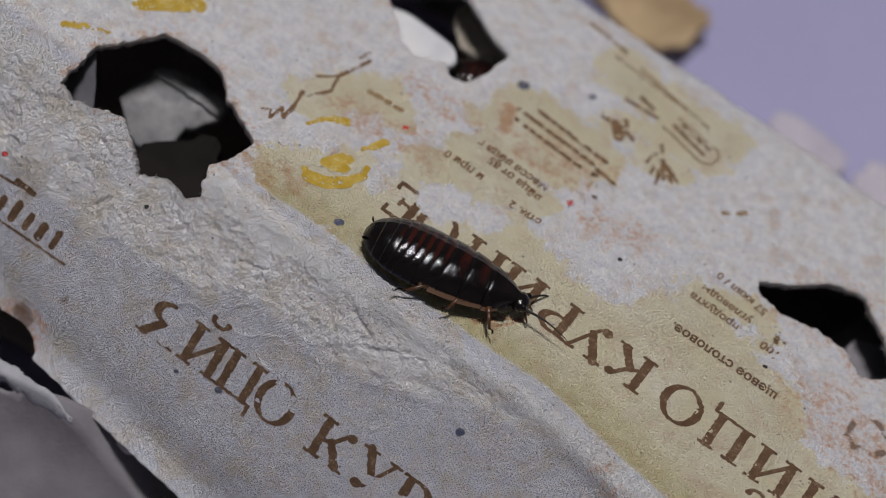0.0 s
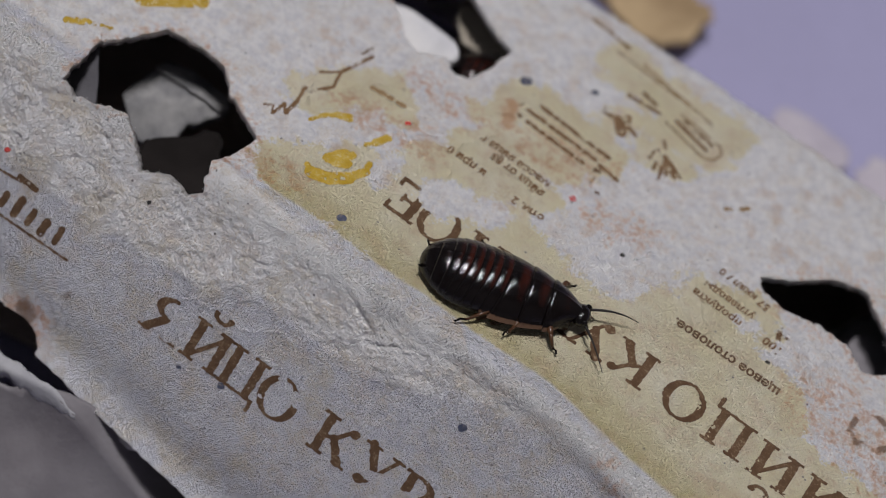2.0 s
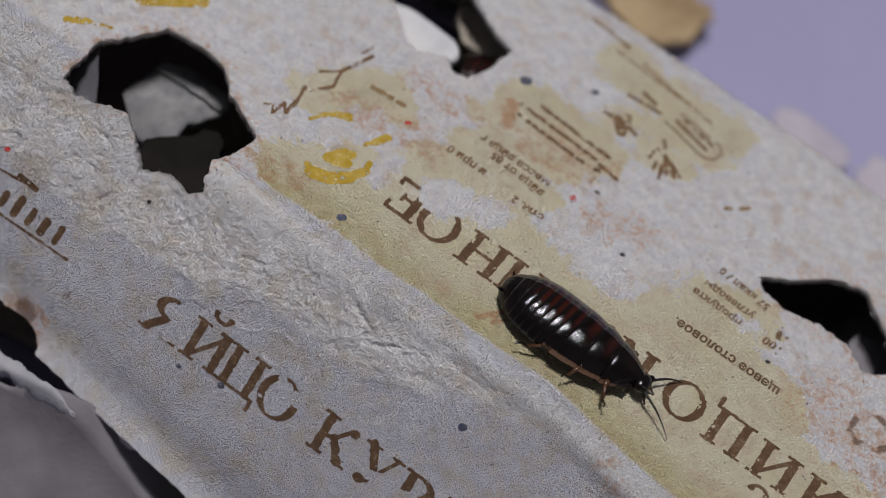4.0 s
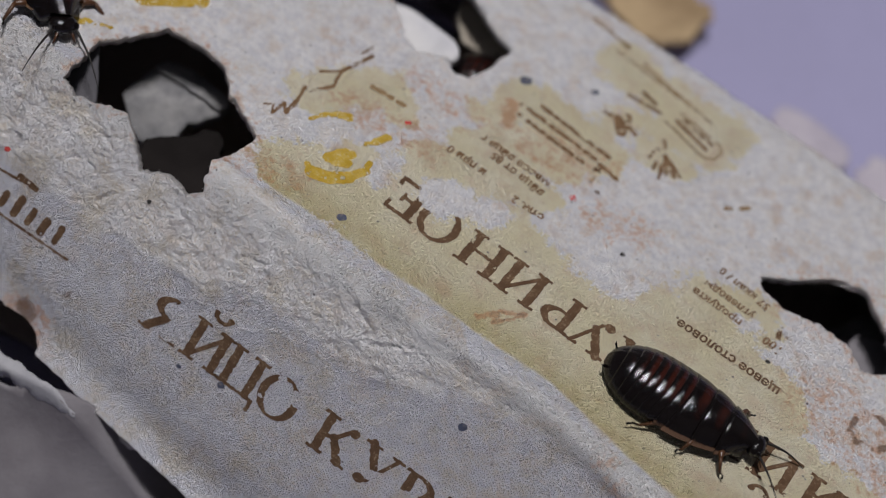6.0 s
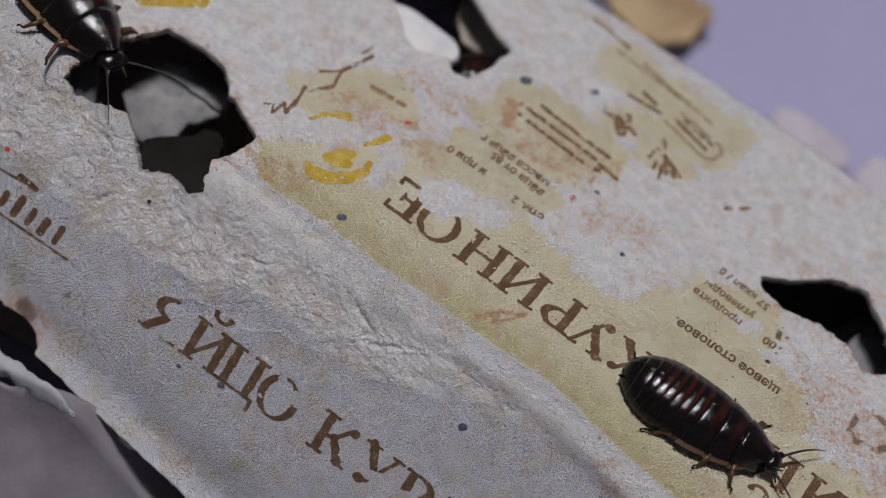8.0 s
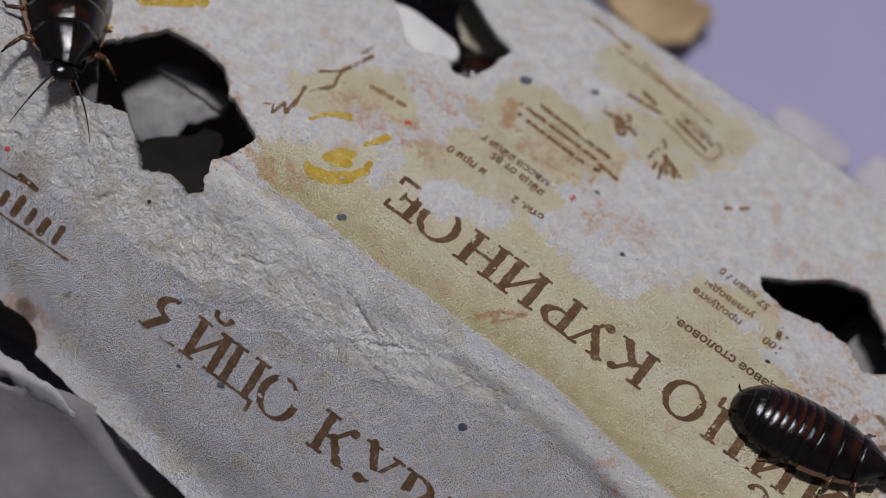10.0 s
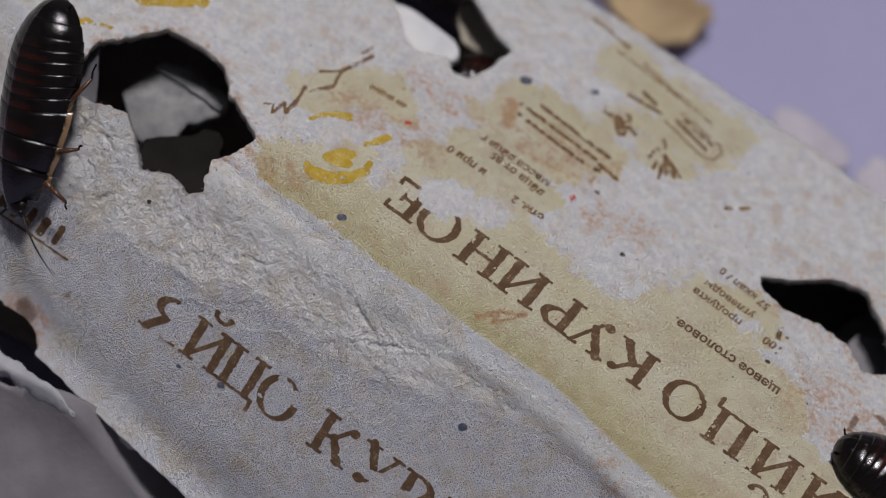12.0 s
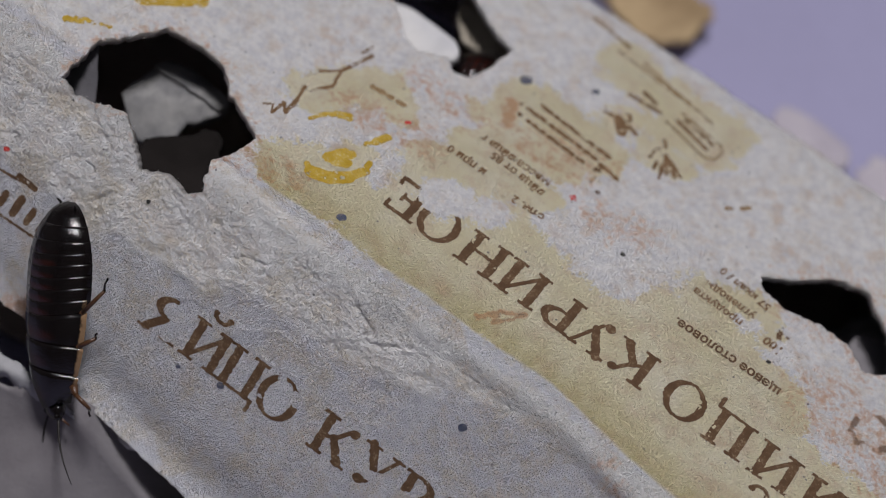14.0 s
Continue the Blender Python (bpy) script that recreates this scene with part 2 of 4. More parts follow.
    br = maths(N, L, "ADD", attribute(N, "burn"), maths(N, L, "MULTIPLY", maths(N, L, "SUBTRACT", fine, 0.5), 1.2))
    col = mixer(N, L, span(N, L, br, 0.4, 1.0, 0, 0.8), col, (0.17, 0.085, 0.04))
    vor = N.new("ShaderNodeTexVoronoi")
    vor.inputs["Scale"].default_value = 0.42
    L.new(flat, vor.inputs["Vector"])
    spk = maths(N, L, "MULTIPLY", span(N, L, vor.outputs["Distance"], 0.06, 0.10, 1, 0), span(N, L, grain(N, L, flat, 0.7, 2), 0.47, 0.52))
    col = mixer(N, L, maths(N, L, "MULTIPLY", spk, 0.75), col, (0.10, 0.09, 0.10))
    col = mixer(N, L, span(N, L, tiny, 0.57, 0.72, 0, 0.5), col, (0.30, 0.26, 0.21))
    L.new(col, b.inputs["Base Color"])
    b.inputs["Specular IOR Level"].default_value = 0.45
    # woven press marks, stronger where the skin is whole
    rot = N.new("ShaderNodeMapping")
    rot.inputs["Rotation"].default_value = (0, 0, radians(38))
    L.new(flat, rot.inputs["Vector"])
    warp = maths(N, L, "MULTIPLY", grain(N, L, flat, 0.8, 3), 2.2)
    xyz = N.new("ShaderNodeSeparateXYZ")
    L.new(rot.outputs[0], xyz.inputs[0])
    warp2 = maths(N, L, "MULTIPLY", grain(N, L, rot.outputs[0], 0.9, 3), 2.2)
    wa = maths(N, L, "SINE", maths(N, L, "ADD", maths(N, L, "MULTIPLY", xyz.outputs[0], 14.3), warp))
    wb = maths(N, L, "SINE", maths(N, L, "ADD", maths(N, L, "MULTIPLY", xyz.outputs[1], 14.3), warp2))
    weave = maths(N, L, "ADD", maths(N, L, "MULTIPLY", maths(N, L, "ADD", wa, wb), 0.25), 0.5)
    whole = maths(N, L, "MULTIPLY", maths(N, L, "SUBTRACT", 1.0, ruf),
                  maths(N, L, "MAXIMUM", span(N, L, attribute(N, "print"), -1.5, 2.5, 0, 0.8), maths(N, L, "SUBTRACT", 1.0, top)))
    L.new(span(N, L, whole, 0.1, 0.8, 0.86, 0.44), b.inputs["Roughness"])
    b1 = bump(N, L, maths(N, L, "MULTIPLY", maths(N, L, "SUBTRACT", weave, 0.5), maths(N, L, "ADD", maths(N, L, "MULTIPLY", whole, 0.9), 0.1)), 1.0, 0.00085)
    b0 = bump(N, L, maths(N, L, "MULTIPLY", grain(N, L, flat, 1.1, 6, 0.72), maths(N, L, "MULTIPLY", maths(N, L, "SUBTRACT", 1.0, whole), maths(N, L, "SUBTRACT", 1.0, maths(N, L, "MULTIPLY", ruf, 0.45)))), 1.0, 0.00046, b1)
    # flakes of torn paper, each a little higher or lower than the next
    nz = N.new("ShaderNodeTexNoise")
    nz.inputs["Scale"].default_value, nz.inputs["Detail"].default_value = 0.9, 4.0
    L.new(flat, nz.inputs["Vector"])
    bent_uv = N.new("ShaderNodeVectorMath")
    bent_uv.operation = "MULTIPLY_ADD"
    bent_uv.inputs[1].default_value = (2.2, 2.2, 0.0)
    L.new(nz.outputs["Color"], bent_uv.inputs[0])
    L.new(flat, bent_uv.inputs[2])
    flakes = 0.5
    for size, weight in ((0.55, 0.6), (1.5, 0.4)):
        cell = N.new("ShaderNodeTexVoronoi")
        cell.inputs["Scale"].default_value = size
        L.new(bent_uv.outputs[0], cell.inputs["Vector"])
        flakes = maths(N, L, "ADD", flakes, maths(N, L, "MULTIPLY", cell.outputs["Color"], weight))
    b0 = bump(N, L, maths(N, L, "MULTIPLY", maths(N, L, "SUBTRACT", flakes, 1.0), ruf), 1.0, 0.00030, b0)
    b2 = bump(N, L, fine, 1.0, 0.00042, b0)
    b3 = bump(N, L, tiny, 1.0, 0.00030, b2)
    L.new(b3, b.inputs["Normal"])
    return m


def pulp_material(name, a, c, scale=900.0, rgh=0.9):
    m, N, L, b = material(name)
    co = N.new("ShaderNodeTexCoord").outputs["Object"]
    big, fine = grain(N, L, co, scale * 0.06, 4), grain(N, L, co, scale, 4, 0.7)
    col = mixer(N, L, span(N, L, big, 0.3, 0.7), a, c)
    col = mixer(N, L, span(N, L, fine, 0.55, 0.8, 0, 0.4), col, tuple(x * 0.6 for x in a))
    L.new(col, b.inputs["Base Color"])
    b.inputs["Roughness"].default_value = rgh
    L.new(bump(N, L, fine, 0.6, 0.0002), b.inputs["Normal"])
    return m


def ink_material(name, a, c, bare=0.5, under=(0.38, 0.30, 0.20)):
    """Thin ink on pressed pulp: the press marks show through, pits stay bare."""
    m, N, L, b = material(name)
    uv = N.new("ShaderNodeUVMap")
    uv.uv_map = "flat"
    flat = uv.outputs[0]
    fine, mid = grain(N, L, flat, 2.6, 3, 0.7), grain(N, L, flat, 0.5, 3)
    col = mixer(N, L, span(N, L, mid, 0.3, 0.7), a, c)
    col = mixer(N, L, span(N, L, maths(N, L, "ADD", maths(N, L, "MULTIPLY", fine, 0.65), maths(N, L, "MULTIPLY", mid, 0.35)), 0.53, 0.64, 0, bare), col, under)
    L.new(col, b.inputs["Base Color"])
    b.inputs["Roughness"].default_value = 0.7
    b.inputs["Specular IOR Level"].default_value = 0.3
    L.new(bump(N, L, fine, 1.0, 0.0005), b.inputs["Normal"])
    return m


def shell_material(name, dark, red, margin, gloss):
    """Shining chitin: near-black with red-brown bands and pale edges."""
    m, N, L, b = material(name)
    co = N.new("ShaderNodeTexCoord").outputs["Object"]
    mid, fine = grain(N, L, co, 700.0, 4), grain(N, L, co, 3200.0, 3)
    bd = maths(N, L, "ADD", attribute(N, "band"), maths(N, L, "MULTIPLY", maths(N, L, "SUBTRACT", mid, 0.5), 0.6))
    bd = maths(N, L, "ADD", bd, maths(N, L, "MULTIPLY", maths(N, L, "SUBTRACT", grain(N, L, co, 260.0, 3), 0.5), 0.9))
    col = mixer(N, L, span(N, L, bd, 0.35, 1.0), dark, red)
    mg = maths(N, L, "ADD", attribute(N, "edge"), maths(N, L, "MULTIPLY", maths(N, L, "SUBTRACT", grain(N, L, co, 1300.0, 4, 0.65), 0.5), 1.6))
    col = mixer(N, L, span(N, L, mg, 0.35, 0.95), col, margin)
    L.new(col, b.inputs["Base Color"])
    L.new(span(N, L, mid, 0.3, 0.75, gloss - 0.04, gloss + 0.08), b.inputs["Roughness"])
    b.inputs["Specular IOR Level"].default_value = 0.42
    nb = bump(N, L, mid, 0.4, 0.00016)
    pits = grain(N, L, co, 6500.0, 3, 0.65)
    nb = bump(N, L, fine, 0.6, 0.00008, nb)
    L.new(bump(N, L, pits, 0.5, 0.000012, nb), b.inputs["Normal"])
    return m


M_LID = lid_material()
M_PULP = pulp_material("grey_moulded_pulp", (0.44, 0.44, 0.46), (0.55, 0.54, 0.53))
# grey pulp with the shade around the lid put into its colour
M_DIM = pulp_material("shaded_grey_pulp", (0.13, 0.12, 0.13), (0.20, 0.19, 0.20))
M_FRAY = pulp_material("grey_frayed_pulp", (0.25, 0.25, 0.27), (0.33, 0.33, 0.34))
M_TAN = pulp_material("brown_pulp", (0.22, 0.15, 0.08), (0.38, 0.28, 0.16))
M_SCRAP = pulp_material("pale_tan_pulp", (0.28, 0.245, 0.20), (0.36, 0.32, 0.26))
M_PALE = pulp_material("pale_lilac_grey_pulp", (0.33, 0.30, 0.35), (0.40, 0.37, 0.40))
M_TABLE = pulp_material("lilac_plastic", (0.25, 0.24, 0.37), (0.27, 0.26, 0.40), 300.0, 0.55)
M_WALL = pulp_material("wall_paint", (0.15, 0.14, 0.14), (0.18, 0.17, 0.17), 60.0)
M_INK = ink_material("brown_ink", (0.080, 0.042, 0.020), (0.115, 0.064, 0.032))
M_MIDINK = ink_material("worn_brown_ink", (0.13, 0.072, 0.034), (0.19, 0.112, 0.056))
M_PALEINK = ink_material("faded_brown_ink", (0.20, 0.13, 0.065), (0.28, 0.19, 0.10))
M_YELLOW = ink_material("yellow_ink", (0.36, 0.23, 0.015), (0.46, 0.32, 0.05), 0.85, (0.55, 0.47, 0.28))
M_SHELL = shell_material("dark_shell", (0.003, 0.002, 0.002), (0.026, 0.0055, 0.0032), (0.090, 0.052, 0.033), 0.10)
M_BLACK = shell_material("black_shell", (0.003, 0.002, 0.002), (0.020, 0.0045, 0.003), (0.20, 0.125, 0.07), 0.13)
M_FEELER = shell_material("dull_feeler", (0.006, 0.004, 0.003), (0.006, 0.004, 0.003), (0.006, 0.004, 0.003), 0.6)
M_MIDGREY = pulp_material("grey_scrap_pulp", (0.13, 0.13, 0.135), (0.26, 0.255, 0.25), 2600.0)
# darker copy of the shaded pulp: the flap's shade is in its colour
M_SHADE = pulp_material("deep_shaded_pulp", (0.06, 0.058, 0.066), (0.095, 0.092, 0.10))
# near-black brown that stands for the shade inside the carton
M_INSIDE_SHADE = pulp_material("brown_inside_shade", (0.008, 0.0066, 0.0062), (0.014, 0.0115, 0.011))
M_INSIDE_SHADE.node_tree.nodes["Principled BSDF"].inputs["Specular IOR Level"].default_value = 0.1
M_TRAY = pulp_material("dull_brown_grey_pulp", (0.20, 0.16, 0.135), (0.27, 0.225, 0.19))
M_LEG = shell_material("amber_leg", (0.060, 0.026, 0.011), (0.045, 0.02, 0.009), (0.2, 0.1, 0.05), 0.3)
M_SPOT = {"blue": ink_material("blue_fleck", (0.05, 0.06, 0.10), (0.08, 0.09, 0.13)), "red": ink_material("red_fleck", (0.45, 0.03, 0.03), (0.5, 0.06, 0.05)),
          "black": ink_material("black_fleck", (0.02, 0.02, 0.02), (0.03, 0.03, 0.03))}


# ---------------------------------------------------------------- mesh helpers
def mesh_object(name, verts, faces, mat, parent=None, label="", smooth_=True):
    me = bpy.data.meshes.new(name)
    me.from_pydata([tuple(v) for v in np.asarray(verts).tolist()], [], [tuple(f) for f in faces])
    if smooth_:
        me.polygons.foreach_set("use_smooth", [True] * len(me.polygons))
    me.materials.append(mat)
    ob = new(name, me)
    if parent is not None:
        ob.parent = parent
    return tagged(ob, label)


def part(name, bm, mat, parent, label=""):
    me = bpy.data.meshes.new(name)
    bm.to_mesh(me)
    bm.free()
    me.polygons.foreach_set("use_smooth", [True] * len(me.polygons))
    me.materials.append(mat)
    ob = new(name, me)
    ob.parent = parent
    return tagged(ob, label)


def put_attribute(me, name, values):
    a = me.attributes.new(name, "FLOAT", "POINT")
    a.data.foreach_set("value", np.asarray(values, dtype=np.float32).ravel())


def flat_uv(me, u, s):
    layer = me.uv_layers.new(name="flat")
    layer.data.foreach_set("uv", np.stack([u, s], -1).astype(np.float32).ravel())


def sheet(name, uu, ss, cut, shape, thick, mat, label="", parent=None):
    """A shell over a grid: skin, back and torn rims; cut is positive where there is nothing."""
    nu, ns = len(uu), len(ss)
    U, S = np.meshgrid(uu, ss, indexing="ij")
    centre = 0.25 * (U[:-1, :-1] + U[1:, :-1] + U[1:, 1:] + U[:-1, 1:]), 0.25 * (S[:-1, :-1] + S[1:, :-1] + S[1:, 1:] + S[:-1, 1:])
    keep = cut(*centre) < 0
    idx = np.arange(nu * ns).reshape(nu, ns)
    quads = np.stack([idx[:-1, :-1], idx[1:, :-1], idx[1:, 1:], idx[:-1, 1:]], -1)
    q = quads[keep]
    gone = np.unique(quads[~keep])
    line = np.intersect1d(np.unique(q), gone)         # corners on the torn outline
    U, S = U.copy().ravel(), S.copy().ravel()
    lu, ls = U[line], S[line]
    for _ in range(4):
        c = cut(lu, ls)
        e = 0.04
        gu, gs = (cut(lu + e, ls) - c) / e, (cut(lu, ls + e) - c) / e
        g2 = np.maximum(gu * gu + gs * gs, 0.4)
        st = np.clip(c, -0.25, 0.25)
        lu, ls = lu - st * gu / g2, ls - st * gs / g2
    far = 0.75 * (uu[nu // 2 + 1] - uu[nu // 2])
    U[line] += np.clip(lu - U[line], -far, far)
    S[line] += np.clip(ls - S[line], -far, far)
    U, S = U.reshape(nu, ns), S.reshape(nu, ns)
    front, back = shape(U, S, 0.0).reshape(-1, 3), shape(U, S, -thick).reshape(-1, 3)
    n = nu * ns
    e = np.concatenate([q[:, [0, 1]], q[:, [1, 2]], q[:, [2, 3]], q[:, [3, 0]]])
    key = np.minimum(e[:, 0], e[:, 1]) * n + np.maximum(e[:, 0], e[:, 1])
    _, inv, cnt = np.unique(key, return_inverse=True, return_counts=True)
    rim = e[cnt[inv] == 1]
    faces = np.concatenate([q, q[:, ::-1] + n, np.stack([rim[:, 1], rim[:, 0], rim[:, 0] + n, rim[:, 1] + n], -1)])
    used = np.unique(faces)
    remap = np.full(2 * n, -1)
    remap[used] = np.arange(len(used))
    verts = np.concatenate([front, back])[used]
    faces = remap[faces]
    me = bpy.data.meshes.new(name)
    me.vertices.add(len(verts))
    me.vertices.foreach_set("co", verts.astype(np.float32).ravel())
    me.loops.add(faces.size)
    me.loops.foreach_set("vertex_index", faces.astype(np.int32).ravel())
    me.polygons.add(len(faces))
    me.polygons.foreach_set("loop_start", np.arange(0, faces.size, 4, dtype=np.int32))
    me.polygons.foreach_set("use_smooth", np.ones(len(faces), bool))
    uvl = me.uv_layers.new(name="flat")
    fu = np.concatenate([U.ravel(), U.ravel() + 300])[used]
    fs = np.concatenate([S.ravel(), S.ravel()])[used]
    uvl.data.foreach_set("uv", np.stack([fu[faces.ravel()], fs[faces.ravel()]], -1).astype(np.float32).ravel())
    me.update()
    me.validate()
    me.materials.append(mat)
    ob = new(name, me)
    if parent is not None:
        ob.parent = parent
    if label:
        tagged(ob, label)
    return ob, np.concatenate([U.ravel(), U.ravel()])[used], np.concatenate([S.ravel(), S.ravel()])[used]


# ---------------------------------------------------------------- the setting
def setting():
    def slab(name, x0, y0, z0, x1, y1, z1, mat, label):
        bm = bmesh.new()
        bmesh.ops.create_cube(bm, size=1.0)
        for v in bm.verts:
            v.co = Vector(((x0 + x1) / 2 + v.co.x * (x1 - x0), (y0 + y1) / 2 + v.co.y * (y1 - y0), (z0 + z1) / 2 + v.co.z * (z1 - z0)))
        ob = part(name, bm, mat, None, label)
        for p in ob.data.polygons:
            p.use_smooth = False
        return tagged(ob, label, name.split("_")[0], "", "structure")
    slab("ground", -0.7, -0.7, -0.03, 0.7, 0.7, 0.0, M_TABLE, "smooth pale lilac plastic sheet under the cartons")
    slab("wall_north", -0.7, 0.7, -0.03, 0.7, 0.74, 1.25, M_WALL, "plain dim painted wall")
    slab("wall_south", -0.7, -0.74, -0.03, 0.7, -0.7, 1.25, M_WALL, "plain dim painted wall")
    slab("wall_east", 0.7, -0.7, -0.03, 0.74, 0.7, 1.25, M_WALL, "plain dim painted wall")
    slab("wall_west", -0.74, -0.7, -0.03, -0.7, 0.7, 1.25, M_WALL, "plain dim painted wall")


setting()


# ---------------------------------------------------------------- the lid
def carton_lid():
    uu = np.concatenate([np.arange(-150, -98, 0.8), np.arange(-98, 67, 0.25), np.arange(67, 92.1, 0.8)])
    ss = np.concatenate([np.arange(-55, 80, 0.25), np.arange(80, 152, 1.0)])
    ob, u, s = sheet("egg_carton_lid", uu, ss, hole_value, form, 1.4, M_LID)
    me = ob.data
    put_attribute(me, "print", printed(u, s))
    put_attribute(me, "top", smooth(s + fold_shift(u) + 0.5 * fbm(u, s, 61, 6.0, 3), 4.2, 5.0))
    put_attribute(me, "rough", rough(u, s))
    hv = hole_value(u, s)
    stain = np.maximum.reduce([
        smooth(hv, -6, -0.3) * smooth(s, -8, 8) * smooth(u, 20, 36) * (1 - smooth(s, 56, 64)) * 0.55,
        smooth(hv, -3, -0.3) * (1 - smooth(u, -50, -30)) * smooth(s, -8, 2) * 0.6,
        smooth(capsule(u, s, -63, -36, -59, -36.5, 2.5), -2, 1) * 0.75,
        smooth(1.6 - np.abs(np.hypot(u - 54.2, s - 31.8) - 3.0), -1.0, 1.2) * 0.7,
        smooth(union(u, s, [(-20.8, 45.2, -19.4, 41.2, 1.3)]), -1.2, 1.0) * 1.15,
        smooth(union(u, s, [(-45, 6, -38, 9, 3.0), (-40, 26, -26, 28, 3.5), (-34, 38, -24, 38, 3.0), (40.3, 30.0, 42.6, 28.0, 0.9), (42.6, 28.0, 43.8, 25.6, 0.8), (43.4, 26.4, 47.0, 28.9, 0.7), (24, 0, 30, -4, 1.5)]), -3, 2) * 0.62,
        smooth(union(u, s, [(-14, 40, -6, 42, 4.0), (2, 36, 8, 38, 4), (-12, 44, -3, 46, 3), (46, 31, 62, 28, 7)]), -4, 3) * 0.62])
    stain = np.maximum(stain, 0.95 * smooth(union(u, s, SMEARS), -0.7, 0.2))
    put_attribute(me, "stain", stain)
    put_attribute(me, "rub", np.exp(-((s + 0.8 + 0.8 * fbm(u, s, 60, 12.0, 3)) / 2.6) ** 2))
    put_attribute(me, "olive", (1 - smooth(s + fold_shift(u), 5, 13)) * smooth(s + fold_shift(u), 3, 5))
    burn = np.maximum.reduce([
        smooth(capsule(u, s, -62.5, -35.6, -61.5, -36.2, 1.6), -1.2, 1.0),
        smooth(capsule(u, s, -57.3, -29.5, -57.0, -29.0, 0.9), -0.8, 0.8) * 0.8,
        (0.55 + 1.6 * fbm(u, s, 59, 1.6, 3)) * smooth(0.9 - np.abs(np.hypot(u - 54.2, s - 31.8) - 3.0 - 0.5 * fbm(u, s, 63, 2.0, 2)), -0.5, 0.9),
        smooth(union(u, s, SMEARS), -0.6, 0.5) * (0.75 + 0.8 * fbm(u, s, 62, 1.6, 3)),
        0.45 * smooth(hv, -1.2, 0.0)])
    put_attribute(me, "burn", burn)
    ob.matrix_world = LID
    return tagged(ob, "chewed greyish-white egg carton lid with cream print and torn holes", "egg carton")


lid = carton_lid()


def end_wall(at, name):
    """Closes an end of the lid down to the ground, a little inside the skin."""
    s = np.concatenate([np.arange(low_edge(at) + 2, 6, 1.0), np.arange(6, 110, 2.0)])
    top = np.array([LID @ Vector(p) for p in form(np.full(s.shape, at), s, -1.5).tolist()])
    top = top[top[:, 2] > 0.004]
    foot = top.copy()
    foot[:, 2] = 0.002
    n = len(top)
    back = Vector(LID.to_3x3() @ Vector((0.0015 if at < 0 else -0.0015, 0, 0)))
    verts = np.concatenate([top, foot, top + np.array(back), foot + np.array(back)])
    verts = np.array([LID.inverted() @ Vector(p) for p in verts.tolist()])
    faces = []
    for i in range(n - 1):
        faces += [(i, i + 1, n + i + 1, n + i), (2 * n + i, 3 * n + i, 3 * n + i + 1, 2 * n + i + 1)]
    return mesh_object(name, verts, faces, M_PULP, lid, "plain unseen end wall, added to keep light out of the carton")


# both ends lie out of view; walls added to block light from inside
end_wall(-149.0, "end_wall")
end_wall(91.0, "end_wall")


# ---------------------------------------------------------------- lettering
def ring(x, y, cx, cy, rx, ry):
    return np.hypot((x - cx) / rx, (y - cy) / ry) < 1


def box(x, y, x0, y0, x1, y1):
    return (x >= x0) & (x <= x1) & (y >= y0) & (y <= y1)


def stroke(x, y, x0, y0, x1, y1, w):
    return capsule(x, y, x0, y0, x1, y1, w / 2) > 0


def stem(x, y, at):
    return box(x, y, at, 0, at + 0.2, 1) | box(x, y, at - 0.1, 0, at + 0.3, 0.075) | box(x, y, at - 0.1, 0.925, at + 0.3, 1)


